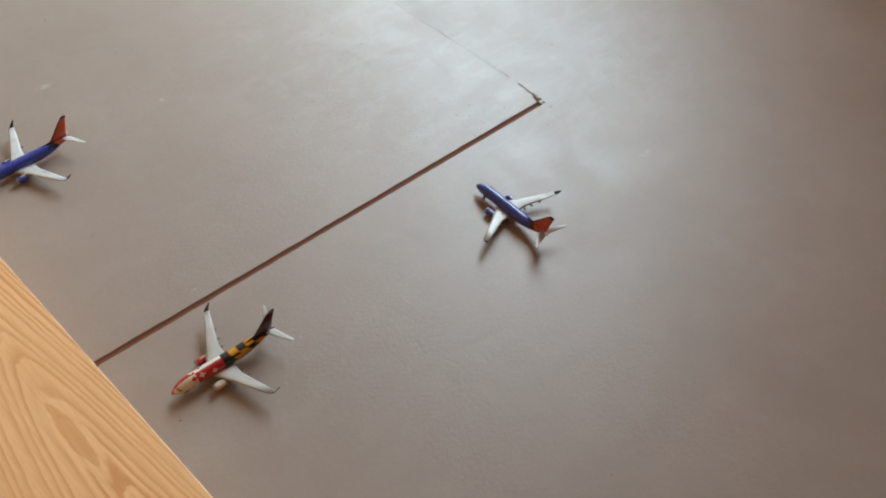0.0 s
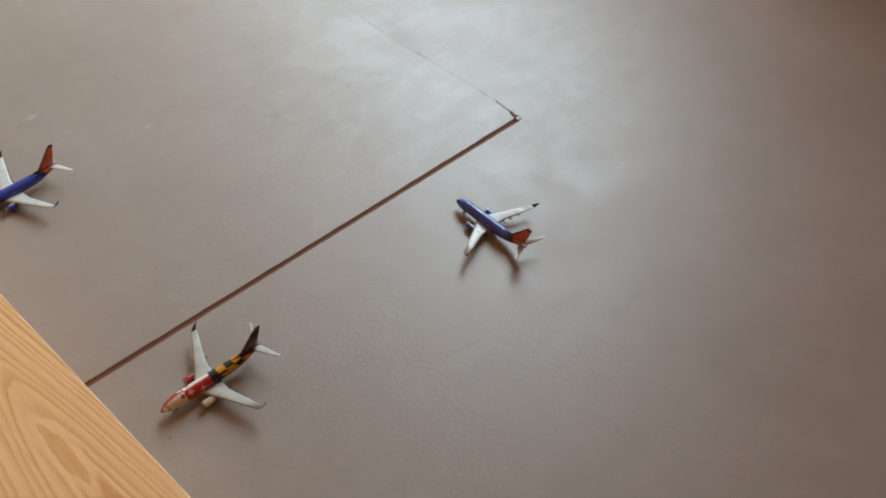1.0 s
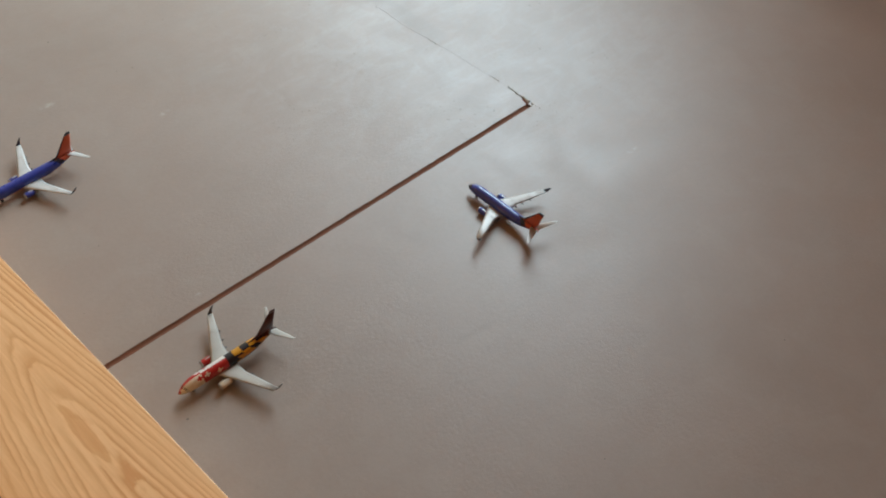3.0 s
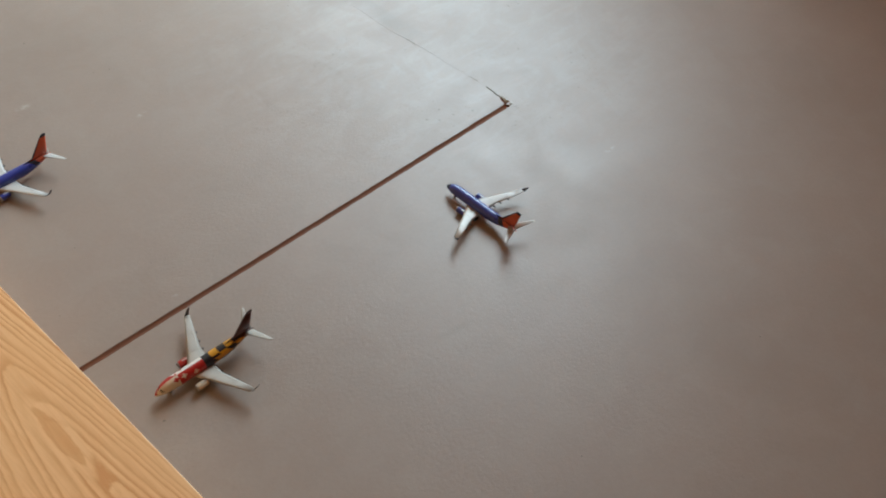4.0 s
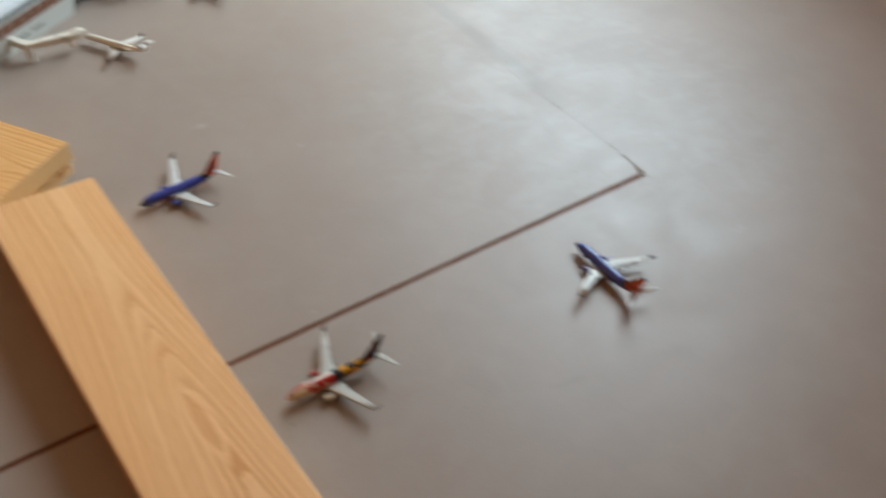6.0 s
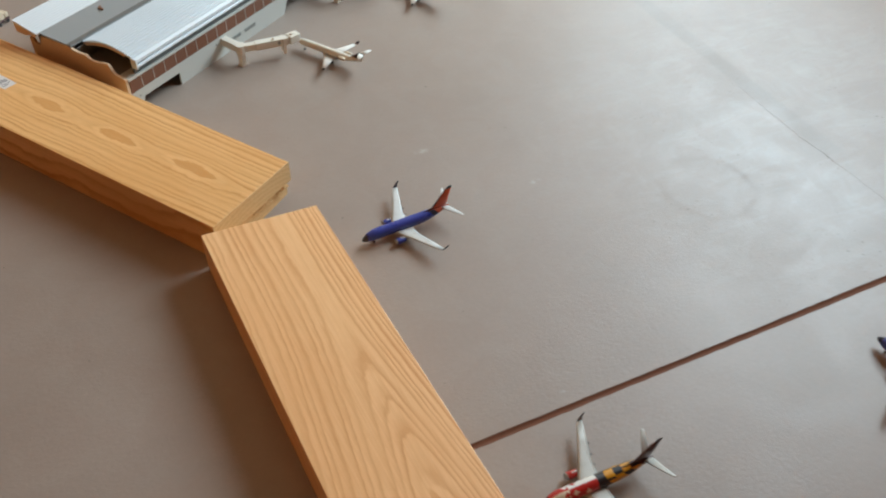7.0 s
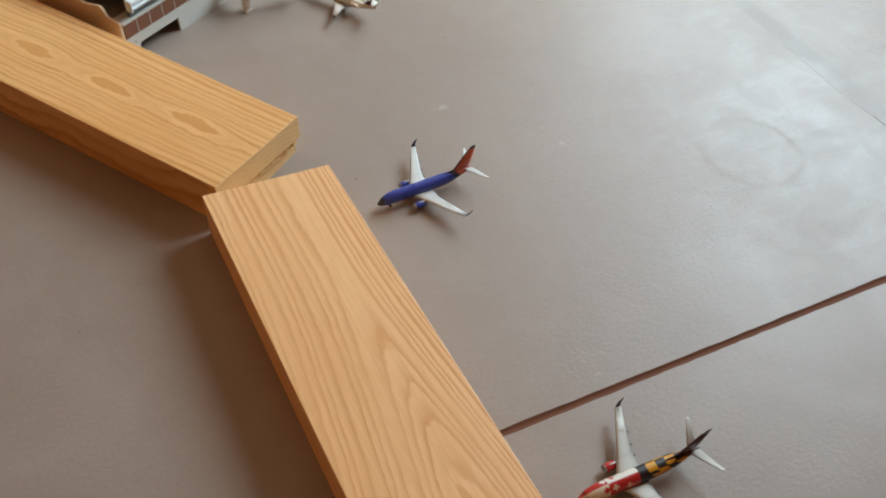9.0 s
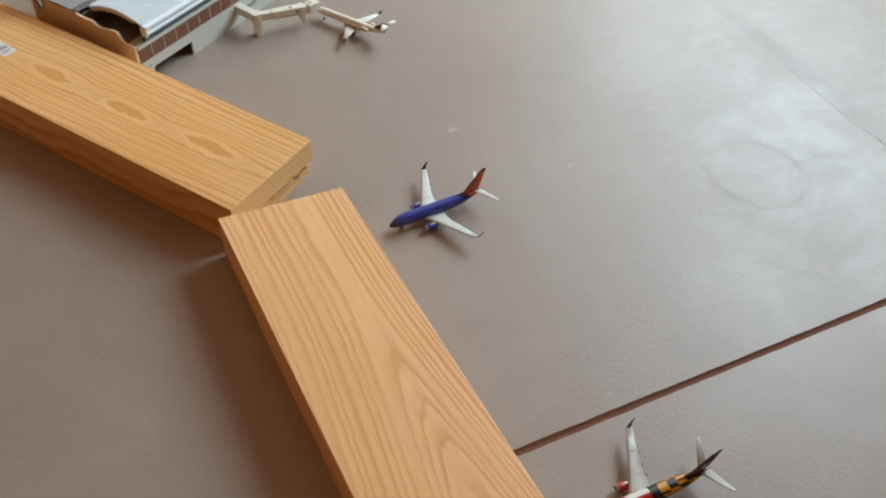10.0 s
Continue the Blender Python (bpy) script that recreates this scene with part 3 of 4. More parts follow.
def build_jet(name, label, paint, mats, engine_mats, fin_mats, winglet_mat, wing_mat):
    """A twin-engined narrow-body model, about 84 mm long, nose at the origin, tail towards +x."""
    base = thing(name, label, "model airplane", "model airliners on the floor")
    L, CZ = 0.0808, 0.0086
    body = fuselage_mesh(JET_BODY, L, 0.0047, 0.0050, CZ, paint, mats)
    body.parent = base
    # cockpit windows
    bm = bmesh.new()
    for s in (-1, 1):
        for a0, a1, x0, x1 in ((6, 30, 0.0034, 0.0049), (33, 58, 0.0039, 0.0056), (61, 78, 0.0047, 0.0064)):
            q = []
            for a, x in ((a0, x0), (a1, x0 + 0.0004), (a1, x1 + 0.0004), (a0, x1)):
                k = np.interp(x / L, [r[0] for r in JET_BODY], [r[1] for r in JET_BODY]) * 1.012
                z = np.interp(x / L, [r[0] for r in JET_BODY], [r[2] for r in JET_BODY])
                q.append(bm.verts.new((x, s * 0.0047 * k * math.sin(radians(a)) , CZ + z + 0.0050 * k * math.cos(radians(a)) + 0.00005)))
            bm.faces.new(q)
    part("cockpit_window", bm, GLASSY, body, "black cockpit windows")
    Z = (0, 0, 1)
    for s in (1, -1):
        F = Vector((-0.0028, 0, 0))
        sections = [((0.0290, 0.0030, 0.0063), (0.0478, 0.0030, 0.0060), 0.0019, Z),
                    ((0.0322, 0.0062, 0.0066), (0.0470, 0.0062, 0.0064), 0.0016, Z),
                    ((0.0372, 0.0145, 0.0074), (0.0474, 0.0145, 0.0072), 0.0012, Z),
                    ((0.0450, 0.0290, 0.0087), (0.0523, 0.0290, 0.0085), 0.0009, Z),
                    ((0.0518, 0.0420, 0.0100), (0.0563, 0.0420, 0.0099), 0.0006, Z)]
        wing = part("wing", surface([(F + Vector(le), F + Vector(te), t, up) for le, te, t, up in sections], s), wing_mat, base, smooth=True)
        O = (0, -0.9, 0.45)
        tips = [((0.0522, 0.0419, 0.0099), (0.0563, 0.0419, 0.0099), 0.0006, (0, -0.3, 0.9)),
                ((0.0534, 0.0430, 0.0109), (0.0568, 0.0430, 0.0109), 0.0006, (0, -0.7, 0.7)),
                ((0.0554, 0.0436, 0.0129), (0.0578, 0.0436, 0.0129), 0.0005, O),
                ((0.0578, 0.0440, 0.0150), (0.0592, 0.0440, 0.0150), 0.0004, O)]
        part("winglet", surface([(F + Vector(le), F + Vector(te), t, up) for le, te, t, up in tips], s), winglet_mat, wing, smooth=True)
        for x, y, z in ((0.0450, 0.0125, 0.0056), (0.0465, 0.0190, 0.0064), (0.0486, 0.0265, 0.0074)):
            bm = bmesh.new()
            loft(bm, [[(x + d, y * s + r * math.cos(k * math.tau / 8), z + h + 1.2 * r * math.sin(k * math.tau / 8)) for k in range(8)]
                      for d, r, h in ((-0.0045, 0.0002, 0.0002), (-0.0020, 0.0006, 0.0), (0.0002, 0.0006, 0.0001), (0.0009, 0.0005, 0.0002), (0.0014, 0.0003, 0.0003))])
            part("flap_fairing", bm, ASH, wing, "dark flap fairing", smooth=True)
        bm = bmesh.new()
        for a, b in (((0.0425, 0.0065, 0.00765), (0.0428, 0.0140, 0.0080)), ((0.0428, 0.0140, 0.0080), (0.0470, 0.0280, 0.0091)),
                     ((0.0318, 0.0066, 0.0079), (0.0356, 0.0140, 0.0084)), ((0.0356, 0.0140, 0.0084), (0.0490, 0.0395, 0.0106)),
                     ((0.0356, 0.0140, 0.0084), (0.0428, 0.0140, 0.0080)), ((0.0437, 0.0280, 0.0096), (0.0470, 0.0280, 0.0091))):
            tube(bm, (a[0], a[1] * s, a[2]), (b[0], b[1] * s, b[2]), 0.00010, None, 4)
        part("panel_line", bm, PANEL, wing)
        # engine: nacelle, intake lip, fan, exhaust
        ey, ez = 0.0122 * s, 0.0043
        prof = ((0.0250, 0.0022), (0.0260, 0.0025), (0.0285, 0.0026), (0.0315, 0.00245), (0.0337, 0.0020))
        def hoop(x, r, flat=1.0, n=22):
            return [(x, ey + r * 1.06 * math.cos(k * math.tau / n), ez + (r * math.sin(k * math.tau / n) if math.sin(k * math.tau / n) > 0 else r * 0.88 * math.sin(k * math.tau / n))) for k in range(n)]
        bm = bmesh.new()
        loft(bm, [hoop(x, r) for x, r in prof], cap=False)
        nacelle = part("engine", bm, engine_mats[0 if s > 0 else 1], base, smooth=True)
        bm = bmesh.new()
        loft(bm, [hoop(0.0257, 0.00246), hoop(0.0249, 0.00232), hoop(0.0247, 0.0022), hoop(0.0251, 0.0019), hoop(0.0261, 0.0018)], cap=False)
        part("intake_lip", bm, LIP, nacelle, "grey metal intake lip", smooth=True)
        bm = bmesh.new()
        loft(bm, [hoop(0.0261, 0.0021), hoop(0.0263, 0.0004)])
        part("fan", bm, NAVY, nacelle)
        bm = bmesh.new()
        loft(bm, [hoop(0.0335, 0.0022), hoop(0.0337, 0.0016), hoop(0.0357, 0.0009)])
        part("exhaust", bm, VENT, nacelle, smooth=True)
        bm = bmesh.new()
        box(bm, (0.0285, ey - 0.0004, ez + 0.0018), (0.0385, ey + 0.0004, 0.0071))
        part("pylon", bm, wing_mat, base)
        # tailplane
        part("tailplane", surface([((0.0724, 0.0008, 0.0126), (0.0797, 0.0008, 0.0126), 0.0008, Z), ((0.0826, 0.0176, 0.0140), (0.0850, 0.0176, 0.0140), 0.0004, Z), ((0.0836, 0.0186, 0.0142), (0.0850, 0.0186, 0.0142), 0.0003, Z)], s),
             wing_mat, base, "white tailplane", smooth=True)
        # main gear
        bm = bmesh.new()
        tube(bm, (0.0418, 0.0070 * s, 0.0066), (0.0418, 0.0070 * s, 0.0014), 0.0005, None, 8)
        gear = part("main_gear", bm, METAL, base)
        for d in (-0.0010, 0.0010):
            bm = bmesh.new()
            tube(bm, (0.0418, 0.0070 * s + d - 0.0005, 0.0014), (0.0418, 0.0070 * s + d + 0.0005, 0.0014), 0.0014, None, 14)
            part("wheel", bm, RUBBER, gear)
    # fin: body, leading strake, tip
    Y = (0, 1, 0)
    fin = part("fin", surface([((0.0562, 0, 0.0134), (0.0772, 0, 0.0134), 0.0007, Y), ((0.0648, 0, 0.0150), (0.0782, 0, 0.0150), 0.0008, Y),
                               ((0.0766, 0, 0.0306), (0.0822, 0, 0.0306), 0.0006, Y)]), fin_mats[0], base, smooth=True)
    part("fin_tip", surface([((0.0766, 0, 0.0305), (0.0822, 0, 0.0305), 0.00065, Y), ((0.0779, 0, 0.0325), (0.0825, 0, 0.0325), 0.00055, Y),
                             ((0.0790, 0, 0.0331), (0.0824, 0, 0.0331), 0.0004, Y)]), fin_mats[1], fin, smooth=True)
    part("fin_leading_edge", surface([((0.0557, 0, 0.0138), (0.0656, 0, 0.0138), 0.0010, Y), ((0.0640, 0, 0.0151), (0.0660, 0, 0.0151), 0.0010, Y),
                                      ((0.0763, 0, 0.0307), (0.0770, 0, 0.0307), 0.0007, Y)]), fin_mats[1], fin, smooth=True)
    # nose gear
    bm = bmesh.new()
    tube(bm, (0.0105, 0, 0.0050), (0.0105, 0, 0.0011), 0.0004, None, 8)
    gear = part("nose_gear", bm, METAL, base)
    for d in (-0.0006, 0.0006):
        bm = bmesh.new()
        tube(bm, (0.0105, d - 0.0003, 0.0011), (0.0105, d + 0.0003, 0.0011), 0.0011, None, 12)
        part("wheel", bm, RUBBER, gear)
    return base


def blue_paint(x, a):
    a = abs(a)
    if x < 0.0044:
        return 3
    if x > 0.0655 + 0.00004 * a and a > 8:
        return 1
    if x > 0.0600 + 0.00005 * a and a < 95:
        return 3
    if a > 128:
        return 1
    if a > 120:
        return 2
    return 0


def flag_paint(x, a):
    """Quartered red and white front, chequered gold and black rear, dark tail."""
    side = a > 0
    b = abs(a)
    if b > 118:
        return 5 if x < 0.060 else 4
    if x > 0.0385:
        if b < 38:  # row along the spine
            u = x - 0.00002 * b
            if u < 0.0440:
                return 3
            return (2, 3, 2, 6)[int((u - 0.0440) / 0.0062)] if u < 0.0688 else 4
        u = x - 0.00009 * (b - 38)  # the checks on the flank lean back
        if u < 0.0440:
            return 2 if b > 92 and u > 0.0395 else 3
        if u > 0.0688:
            return 4
        i = int((u - 0.0440) / 0.0062)
        if i == 0:
            return 2 if 54 < b < 96 else 3
        return 2 if (i % 2 == 1) == (b < 96) else 3
    red = side == (x < 0.0185)
    # small crosses swapped between the quarters
    for cx, ca in ((0.0165, 36), (0.0225, 42), (0.0310, 66)):
        if (abs(x - cx) < 0.0007 and abs(b - ca) < 22) or (abs(x - cx) < 0.0021 and abs(b - ca) < 8):
            red = not red
    if x < 0.0022:
        red = b < 60
    return 0 if red else (1 if side else 5)


jet = build_jet("model_airliner", "blue model airliner with an orange tail and silver-white wings", blue_paint, [BLUE, ORANGE, GOLD, NAVY], (BLUE, BLUE), (ORANGE, NAVY), NAVY, SILVER)
jet.matrix_basis = pose(-0.1297, -0.0436, 0, 0, 0, -89.9) @ Matrix.Scale(0.990, 4)
copy_thing(jet, pose(-0.4405, 0.2042, 0, 0, 0, 3.9) @ Matrix.Scale(1.009, 4))
flag_jet = build_jet("model_airliner", "model airliner, red and white nose, gold and black checks", flag_paint,
                     [RED, WHITE, GOLD, BLACK, MAROON, CREAM, NAVY], (RED, CREAM), (MAROON, MAROON), ASH, DULL)
flag_jet.matrix_basis = pose(-0.4253, -0.0545, 0, 0, 0, -1.8) @ Matrix.Scale(1.002, 4)

COMMUTER_BODY = [(0.0, 0.03, -0.0008), (0.012, 0.32, -0.0007), (0.03, 0.56, -0.0005), (0.06, 0.80, -0.0003), (0.10, 0.96, 0.0), (0.14, 1.0, 0.0),
                 (0.68, 1.0, 0.0), (0.78, 0.88, 0.0004), (0.88, 0.60, 0.0011), (0.96, 0.30, 0.0018), (1.0, 0.12, 0.0021)]


def build_commuter():
    """A rear-engined regional jet with a T-tail, about 80 mm long."""
    base = thing("model_regional_jet", "cream model regional jet parked at the jet bridge", "model airplane", "regional jets at the terminal")
    body = fuselage_mesh(COMMUTER_BODY, 0.0775, 0.0034, 0.0035, 0.0086, lambda x, a: 1 if x > 0.066 and abs(a) > 25 else 0, [PLASTIC, WHITE], 80, 36)
    body.parent = base
    Z, Y = (0, 0, 1), (0, 1, 0)
    bm = bmesh.new()
    for s in (-1, 1):
        vs = [bm.verts.new((x, s * y, z)) for x, y, z in ((0.0035, 0.0003, 0.0103), (0.0042, 0.0017, 0.0098), (0.0058, 0.0020, 0.0105), (0.0052, 0.0003, 0.0113))]
        bm.faces.new(vs)
    part("cockpit_window", bm, GLASSY, body)
    for s in (1, -1):
        wing = part("wing", surface([((0.0325, 0.002, 0.0056), (0.0480, 0.002, 0.0056), 0.0012, Z), ((0.0390, 0.010, 0.0060), (0.0485, 0.010, 0.0060), 0.0009, Z),
                                     ((0.0495, 0.0272, 0.0070), (0.0530, 0.0272, 0.0070), 0.0005, Z)], s), WHITE, base, smooth=True)
        part("winglet", surface([((0.0498, 0.0271, 0.0070), (0.0530, 0.0271, 0.0070), 0.0005, (0, -0.6, 0.8)),
                                 ((0.0528, 0.0287, 0.0105), (0.0542, 0.0287, 0.0105), 0.0004, (0, -0.9, 0.3))], s), NAVY, wing, "dark winglet", smooth=True)
        bm = bmesh.new()
        rings = []
        for x, r in ((0.0535, 0.0014), (0.0545, 0.0018), (0.0575, 0.0018), (0.0610, 0.0013)):
            rings.append([(x, 0.0054 * s + r * math.cos(k * math.tau / 16), 0.0098 + r * math.sin(k * math.tau / 16)) for k in range(16)])
        loft(bm, rings)
        part("engine", bm, CREAM, base, smooth=True)
        bm = bmesh.new()
        box(bm, (0.0555, min(0.0025 * s, 0.0042 * s), 0.0094), (0.0595, max(0.0025 * s, 0.0042 * s), 0.0100))
        part("engine_mount", bm, CREAM, base)
        part("tailplane", surface([((0.0735, 0.0001, 0.0186), (0.0800, 0.0001, 0.0186), 0.0006, Z), ((0.0780, 0.0108, 0.0181), (0.0812, 0.0108, 0.0181), 0.0004, Z)], s), WHITE, base, smooth=True)
        bm = bmesh.new()
        tube(bm, (0.0455, 0.0050 * s, 0.0060), (0.0455, 0.0050 * s, 0.0010), 0.0004, None, 8)
        gear = part("main_gear", bm, METAL, base)
        bm = bmesh.new()
        tube(bm, (0.0455, 0.0050 * s - 0.0008, 0.0010), (0.0455, 0.0050 * s + 0.0008, 0.0010), 0.0010, None, 12)
        part("wheel", bm, RUBBER, gear)
    part("fin", surface([((0.0625, 0, 0.0108), (0.0765, 0, 0.0108), 0.0008, Y), ((0.0735, 0, 0.0188), (0.0792, 0, 0.0188), 0.0006, Y)]), MAROON, base, "dark red fin", smooth=True)
    part("rudder", surface([((0.0725, 0, 0.0110), (0.0768, 0, 0.0110), 0.0009, Y), ((0.0768, 0, 0.0186), (0.0794, 0, 0.0186), 0.0007, Y)]), WHITE, base, "white rudder", smooth=True)
    bm = bmesh.new()
    tube(bm, (0.0730, 0, 0.0187), (0.0798, 0, 0.0187), 0.0005, 0.0003, 8)
    part("fin_cap", bm, NAVY, base)
    bm = bmesh.new()
    tube(bm, (0.0085, 0, 0.0052), (0.0085, 0, 0.0009), 0.0004, None, 8)
    gear = part("nose_gear", bm, METAL, base)
    bm = bmesh.new()
    tube(bm, (0.0085, -0.0008, 0.0009), (0.0085, 0.0008, 0.0009), 0.0009, None, 12)
    part("wheel", bm, RUBBER, gear)
    return base


# ---------------------------------------------------------------- toy terminal
SITE = pose(-0.58139, 0.44790, 0, 0, 0, 34.2)      # x along the front, y into the building


def build_terminal():
    base = thing("toy_terminal", "card airport terminal model with ribbed silver roofs and brown windows", "model building")
    LEN = 0.56
    # kraft end panel with a wavy cut top
    bm = bmesh.new()
    prism(bm, [(0.0, 0.0), (0.0, 0.0402), (0.006, 0.0410), (0.0125, 0.0418), (0.0150, 0.0445), (0.0165, 0.0480), (0.0190, 0.0502), (0.0235, 0.0497),
               (0.0300, 0.0480), (0.0370, 0.0469), (0.0415, 0.0472), (0.0440, 0.0490), (0.0465, 0.0508), (0.0550, 0.0502), (0.0620, 0.0506), (0.0700, 0.0520),
               (0.1000, 0.0518), (0.1065, 0.0512), (0.1080, 0.0440), (0.1110, 0.0405), (0.1170, 0.0405), (0.1200, 0.0450), (0.1225, 0.0462), (0.1245, 0.0440),
               (0.1252, 0.0)], 0.0105, 0.0130)
    part("end_panel", bm, KRAFT, base, "brown kraft card end panel with a wavy top")
    bm = bmesh.new()
    box(bm, (0.0131, 0.0030, 0.0), (0.0165, 0.124, 0.0355))
    part("spacer", bm, KRAFT, base)
    # front wall with passages
    notches = ((0.0215, 0.0740), (0.238, 0.285), (0.41, 0.455))
    outline = [(0.0131, 0.0)]
    for a, b in notches:
        outline += [(a, 0.0), (a + 0.006, 0.0135), (b, 0.0135), (b, 0.0)]
    outline += [(LEN, 0.0), (LEN, 0.0228), (0.0131, 0.0228)]
    bm = bmesh.new()
    prism(bm, outline, 0.0, 0.0022, "y")
    part("front_wall", bm, WALL_CARD, base, "grey-white card front wall with low passages")
    bm = bmesh.new()
    box(bm, (0.0131, 0.0006, 0.0228), (LEN, 0.0026, 0.0368))
    band = part("window_band", bm, WALL_CARD, base)
    x = 0.0140
    while x < LEN - 0.016:
        bm = soft_box((x, -0.0002, 0.0232), (x + 0.0143, 0.0009, 0.0364), 0.0001, None, 1)
        part("window", bm, WINDOW_BROWN, band)
        bm = bmesh.new()
        box(bm, (x + 0.0143, -0.0004, 0.0230), (x + 0.0148, 0.0010, 0.0365))
        part("mullion", bm, WALL_CARD, band)
        x += 0.0148
    bm = soft_box((0.0131, -0.0012, 0.0366), (LEN, 0.012, 0.0392), 0.0004)
    part("ledge", bm, WALL_CARD, base)
    bm = bmesh.new()
    prism(bm, [(0.0012, 0.0391), (0.0046, 0.0391), (0.0040, 0.0520), (0.0006, 0.0520)], 0.0245, LEN)
    part("clerestory", bm, GREY_GLAZE, base, "dark grey reflective clerestory band")
    for outline in (((-0.0030, 0.0508), (-0.0026, 0.0532), (0.0004, 0.0545), (0.0024, 0.0552), (0.0024, 0.0508)),
                    ((-0.0040, 0.0470), (-0.0038, 0.0484), (-0.0022, 0.0492), (0.0010, 0.0494), (0.0010, 0.0470))):
        bm = bmesh.new()
        prism(bm, outline, 0.0243, LEN)
        part("eave_gutter", bm, ROOFING, base, "shiny silver eave gutter")
    bm = soft_box((0.0235, -0.0040, 0.0450), (0.0258, 0.0030, 0.0550), 0.0006)
    part("gutter_end_cap", bm, ROOFING, base, "pale grey gutter end cap")
    # ribbed arch roof
    def arch(t):
        return 0.001 + 0.064 * t, 0.0528 + 0.0075 * math.sin(math.pi * (0.06 + 0.84 * t)) - 0.004 * t * t
    bm = bmesh.new()
    top, low = [], []
    n = 120
    for i in range(n + 1):
        y, z = arch(i / n)
        top.append((y, z + (0.0016 if i % 6 < 3 else 0.0)))
    for i in range(n, -1, -6):
        y, z = arch(i / n)
        low.append((y, z - 0.0011))
    prism(bm, top + low, 0.0250, LEN)
    part("arch_roof", bm, ROOFING, base, "ribbed silver arched roof")
    bm = bmesh.new()
    low = [(arch(i / 24)[0], arch(i / 24)[1] - 0.0012) for i in range(4, 25)]
    under = [(y, z - 0.0030) for y, z in low[::-1]]
    prism(bm, low + under, 0.0252, LEN)
    part("roof_lining", bm, KRAFT, base, "brown card under the roof")
    bm = bmesh.new()
    box(bm, (0.0166, 0.003, 0.0355), (LEN, 0.063, 0.0372))
    part("upper_deck", bm, DARK, base)
    bm = bmesh.new()
    box(bm, (0.050, 0.005, 0.0373), (0.0515, 0.0625, 0.0500))
    part("inner_end_wall", bm, WALL_CARD, base)
    # flat roof and the far raised roof
    bm = bmesh.new()
    box(bm, (0.0110, 0.0655, 0.0522), (LEN, 0.110, 0.0537))
    part("flat_roof", bm, GREY_ROOF, base, "flat grey roof between the silver roofs")
    for y, h in ((0.0657, 0.0016), (0.0690, 0.0010)):
        bm = bmesh.new()
        box(bm, (0.0112, y, 0.0536), (LEN, y + 0.0012, 0.0536 + h))
        part("roof_rib", bm, DARK, base)
    bm = bmesh.new()
    top = [(0.108 + 0.031 * i / 40, 0.0535 + 0.0055 * i / 40 + (0.0003 if i % 4 < 2 else 0)) for i in range(41)]
    prism(bm, top + [(0.139, 0.0572), (0.108, 0.0518)], 0.0080, LEN)
    part("raised_roof", bm, ROOFING, base, "ribbed silver raised roof")
    bm = bmesh.new()
    prism(bm, [(0.108, 0.0517), (0.139, 0.0570), (0.138, 0.0470), (0.126, 0.0465), (0.120, 0.0490), (0.112, 0.0495)], 0.0085, LEN)
    part("roof_lining", bm, KRAFT, base)
    bm = bmesh.new()
    box(bm, (0.0166, 0.118, 0.0), (LEN, 0.120, 0.047))
    part("back_wall", bm, WALL_CARD, base)
    bm = bmesh.new()
    box(bm, (0.0166, 0.063, 0.0), (LEN, 0.065, 0.0494))
    part("inner_wall", bm, DARK, base)
    for x in (0.148, 0.172, 0.330):
        for k in range(5):
            bm = soft_box((x + 0.0037 * k, -0.0004, 0.0098), (x + 0.0037 * k + 0.0026, 0.0004, 0.0138), 0.0001, None, 1)
            part("vent", bm, VENT, base)
    bm = bmesh.new()
    tube(bm, (0.0222, -0.0006, 0.0170), (0.0222, 0.0004, 0.0170), 0.0008, None, 10)
    part("peg", bm, VENT, base)
    bm = bmesh.new()
    tube(bm, (0.1284, -0.0006, 0.0170), (0.1284, 0.0004, 0.0170), 0.0008, None, 10)
    part("peg", bm, VENT, base)
    base.matrix_basis = SITE


build_terminal()


def build_scrap():
    base = thing("card_scrap", "torn scrap of brown card on the grey toy roof", "scrap")
    bm = bmesh.new()
    prism(bm, [(0.0, 0.0), (0.0030, -0.0006), (0.0052, 0.0004), (0.0095, 0.0002), (0.0090, 0.0022), (0.0050, 0.0030), (0.0012, 0.0020)], 0.0, 0.0009, "z")
    part("card", bm, WINDOW_BROWN, base)
    base.matrix_basis = SITE @ pose(0.0740, 0.0890, 0.0540, 0, 0, 62)


build_scrap()


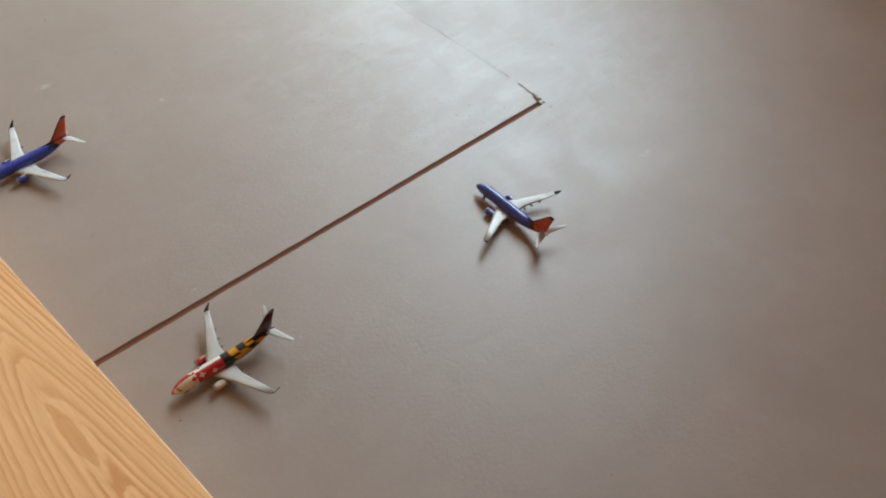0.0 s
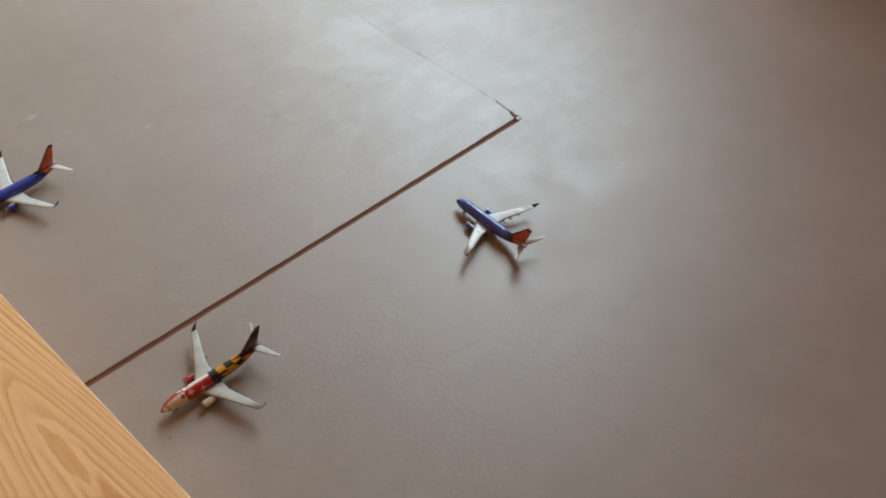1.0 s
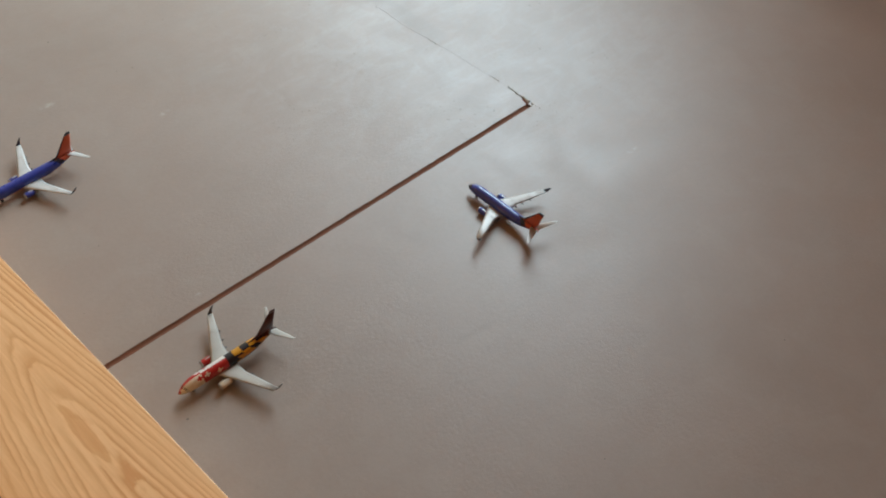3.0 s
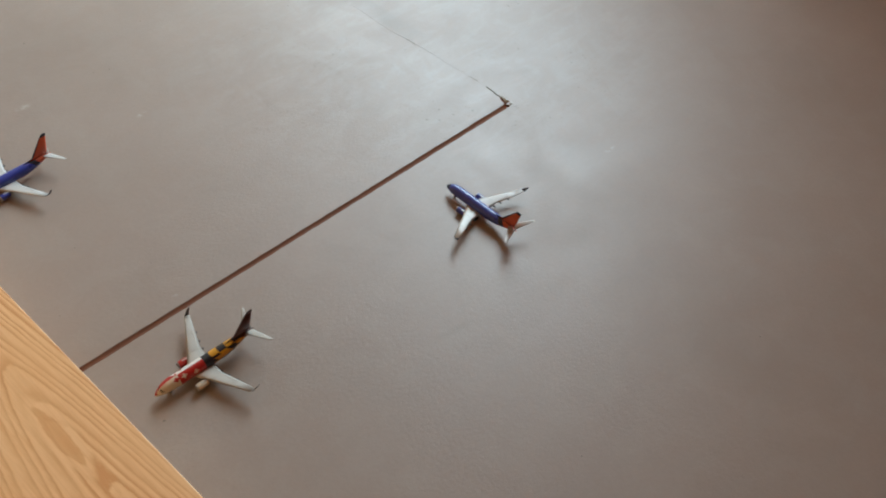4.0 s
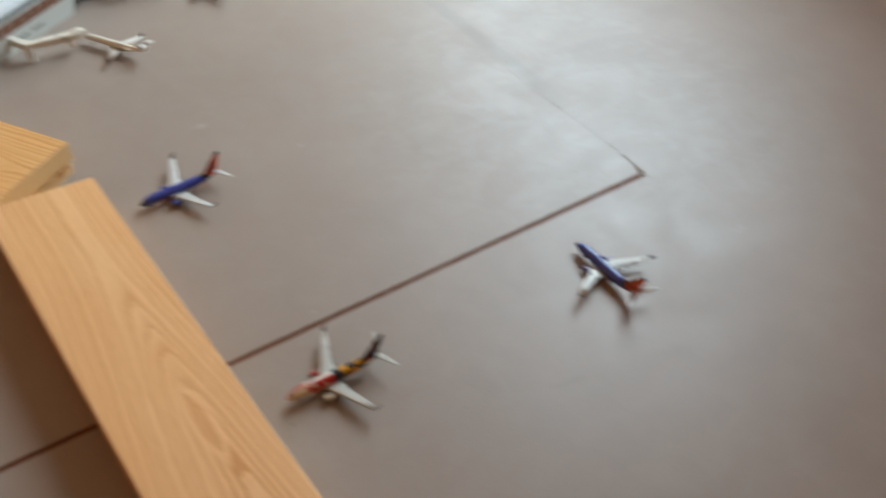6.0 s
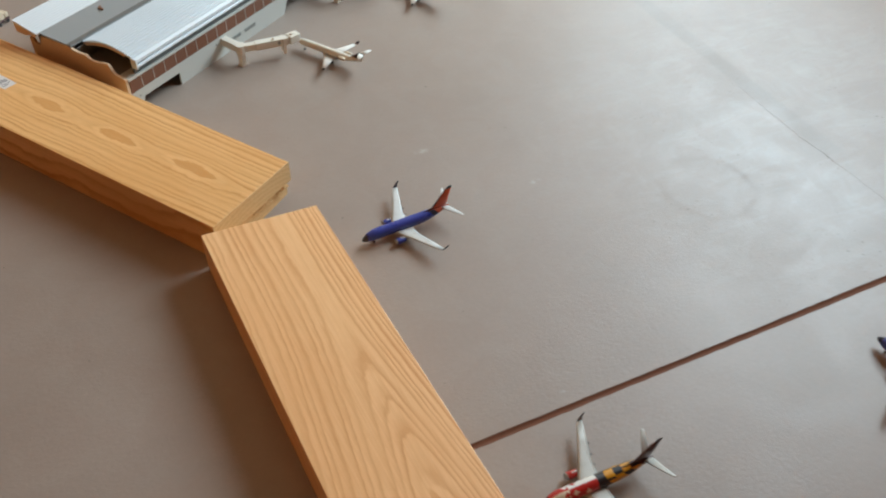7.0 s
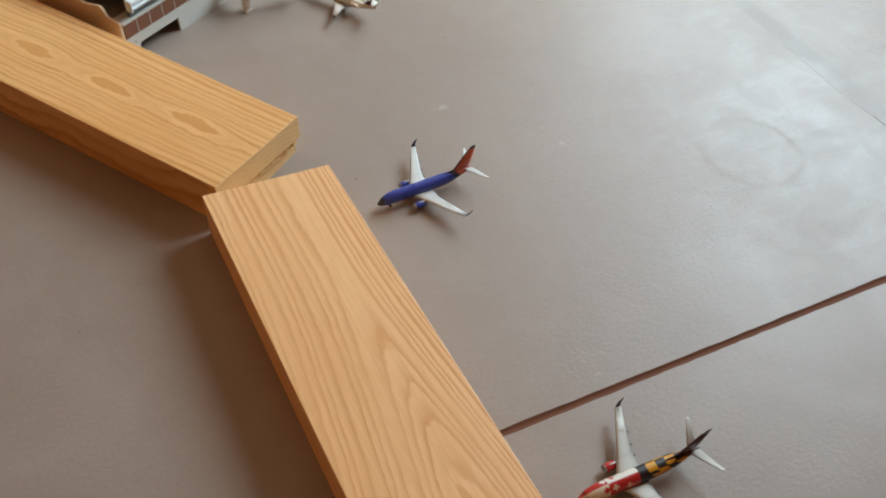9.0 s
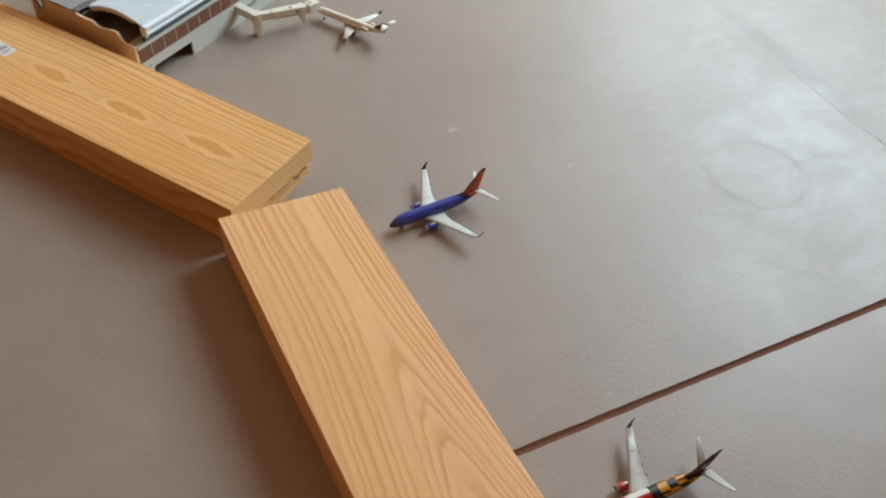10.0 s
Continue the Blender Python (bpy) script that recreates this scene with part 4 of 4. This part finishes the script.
def build_bridge():
    base = thing("toy_jet_bridge", "cream plastic toy jet bridge reaching from the terminal to a plane", "toy jet bridge", "jet bridges at the terminal")
    def tunnel(name, a, b, w, h, z0, z1, mat=PLASTIC):
        """A box tunnel between plan points a and b; z0, z1 are its undersides."""
        a, b = Vector((*a, z0)), Vector((*b, z1))
        m = Matrix.Translation(a) @ (b - a).to_track_quat("X", "Z").to_matrix().to_4x4()
        bm = soft_box((0, -w / 2, 0), ((b - a).length, w / 2, h), 0.0007, m)
        ob = part(name, bm, mat, base)
        bm = bmesh.new()
        for s in (-1, 1):
            box(bm, (0.002, s * w / 2 - 0.0003, h * 0.38), ((b - a).length - 0.002, s * w / 2 + 0.0003, h * 0.62), m)
        part("side_rib", bm, mat, ob)
        return ob
    tunnel("fixed_tunnel", (0.1400, 0.002), (0.1338, -0.0272), 0.0080, 0.0080, 0.0120, 0.0150)
    bm = bmesh.new()
    tube(bm, (0.1338, -0.0277, 0.0145), (0.1338, -0.0277, 0.0236), 0.0050, None, 20)
    part("rotunda", bm, PLASTIC, base)
    bm = soft_box((0.1308, -0.0304, 0.0), (0.1373, -0.0247, 0.0160), 0.0008)
    part("pedestal", bm, PLASTIC, base)
    bm = soft_box((0.1300, -0.0312, 0.0), (0.1381, -0.0239, 0.0016), 0.0005)
    part("pedestal_foot", bm, PLASTIC, base)
    tunnel("inner_tunnel", (0.1345, -0.0284), (0.1570, -0.0466), 0.0068, 0.0072, 0.0158, 0.0158)
    tunnel("outer_tunnel", (0.1450, -0.0372), (0.1735, -0.0572), 0.0080, 0.0082, 0.0154, 0.0150)
    turn = pose(0.1690, -0.0545, 0, 0, 0, -31)
    bm = bmesh.new()
    for s in (-1, 1):
        box(bm, (-0.0016, s * 0.0043 - 0.0007, 0.0075), (0.0016, s * 0.0043 + 0.0007, 0.0235), turn)
    box(bm, (-0.0012, -0.0046, 0.0075), (0.0012, 0.0046, 0.0092), turn)
    bogie = part("bogie", bm, PLASTIC, base)
    for s in (-1, 1):
        bm = bmesh.new()
        tube(bm, turn @ Vector((0, s * 0.0034 - 0.0009, 0.0072)), turn @ Vector((0, s * 0.0034 + 0.0009, 0.0072)), 0.0017, None, 14)
        part("wheel", bm, PLASTIC, bogie)
    bm = soft_box((-0.0014, -0.0046, 0.0185), (0.0014, -0.0040, 0.0225), 0.0002, pose(0.1642, -0.0518, 0, 0, 0, -31), 1)
    part("door", bm, VENT, base)
    bm = soft_box((-0.0052, -0.0050, 0.0148), (0.0052, 0.0050, 0.0240), 0.0010, pose(0.1780, -0.0590, 0, 0, 0, -14))
    cab = part("cab", bm, PLASTIC, base)
    bm = soft_box((0.0045, -0.0044, 0.0150), (0.0080, 0.0044, 0.0234), 0.0008, pose(0.1780, -0.0590, 0, 0, 0, -14))
    part("canopy", bm, PLASTIC, cab)
    bm = soft_box((-0.0018, -0.0018, 0.0238), (0.0022, 0.0018, 0.0250), 0.0004, pose(0.1780, -0.0590, 0, 0, 0, -14))
    part("roof_box", bm, PLASTIC, cab)
    bm = soft_box((-0.0012, -0.0010, 0.0230), (0.0012, 0.0010, 0.0252), 0.0003, pose(0.1600, -0.0490, 0, 0, 0, -31))
    part("roof_knob", bm, PLASTIC, base)
    return base


bridge = build_bridge()
bridge.matrix_basis = SITE
copy_thing(bridge, SITE @ pose(0.160, -0.006, 0))
commuter = build_commuter()
commuter.matrix_basis = SITE @ pose(0.1915, -0.0545, 0.0, 0, 0, -90.5) @ Matrix.Scale(1.08, 4)
copy_thing(commuter, SITE @ pose(0.3515, -0.0615, 0, 0, 0, -90.5))


def build_truck():
    base = thing("toy_truck", "small cream toy service truck behind the terminal", "toy truck")
    bm = soft_box((-0.009, -0.0045, 0.0030), (0.009, 0.0045, 0.0050), 0.0004)
    part("chassis", bm, MAROON, base)
    bm = soft_box((-0.0085, -0.0045, 0.0052), (0.0030, 0.0045, 0.0140), 0.0008)
    part("cargo_box", bm, CREAM, base)
    bm = soft_box((0.0036, -0.0043, 0.0052), (0.0088, 0.0043, 0.0110), 0.0012)
    part("cab", bm, CREAM, base)
    for x in (-0.0055, 0.0058):
        for s in (-1, 1):
            bm = bmesh.new()
            tube(bm, (x, s * 0.0036, 0.0018), (x, s * 0.0048, 0.0018), 0.0018, None, 14)
            part("wheel", bm, RUBBER, base)
    base.matrix_basis = SITE @ pose(0.056, 0.243, 0, 0, 0, 8)


build_truck()
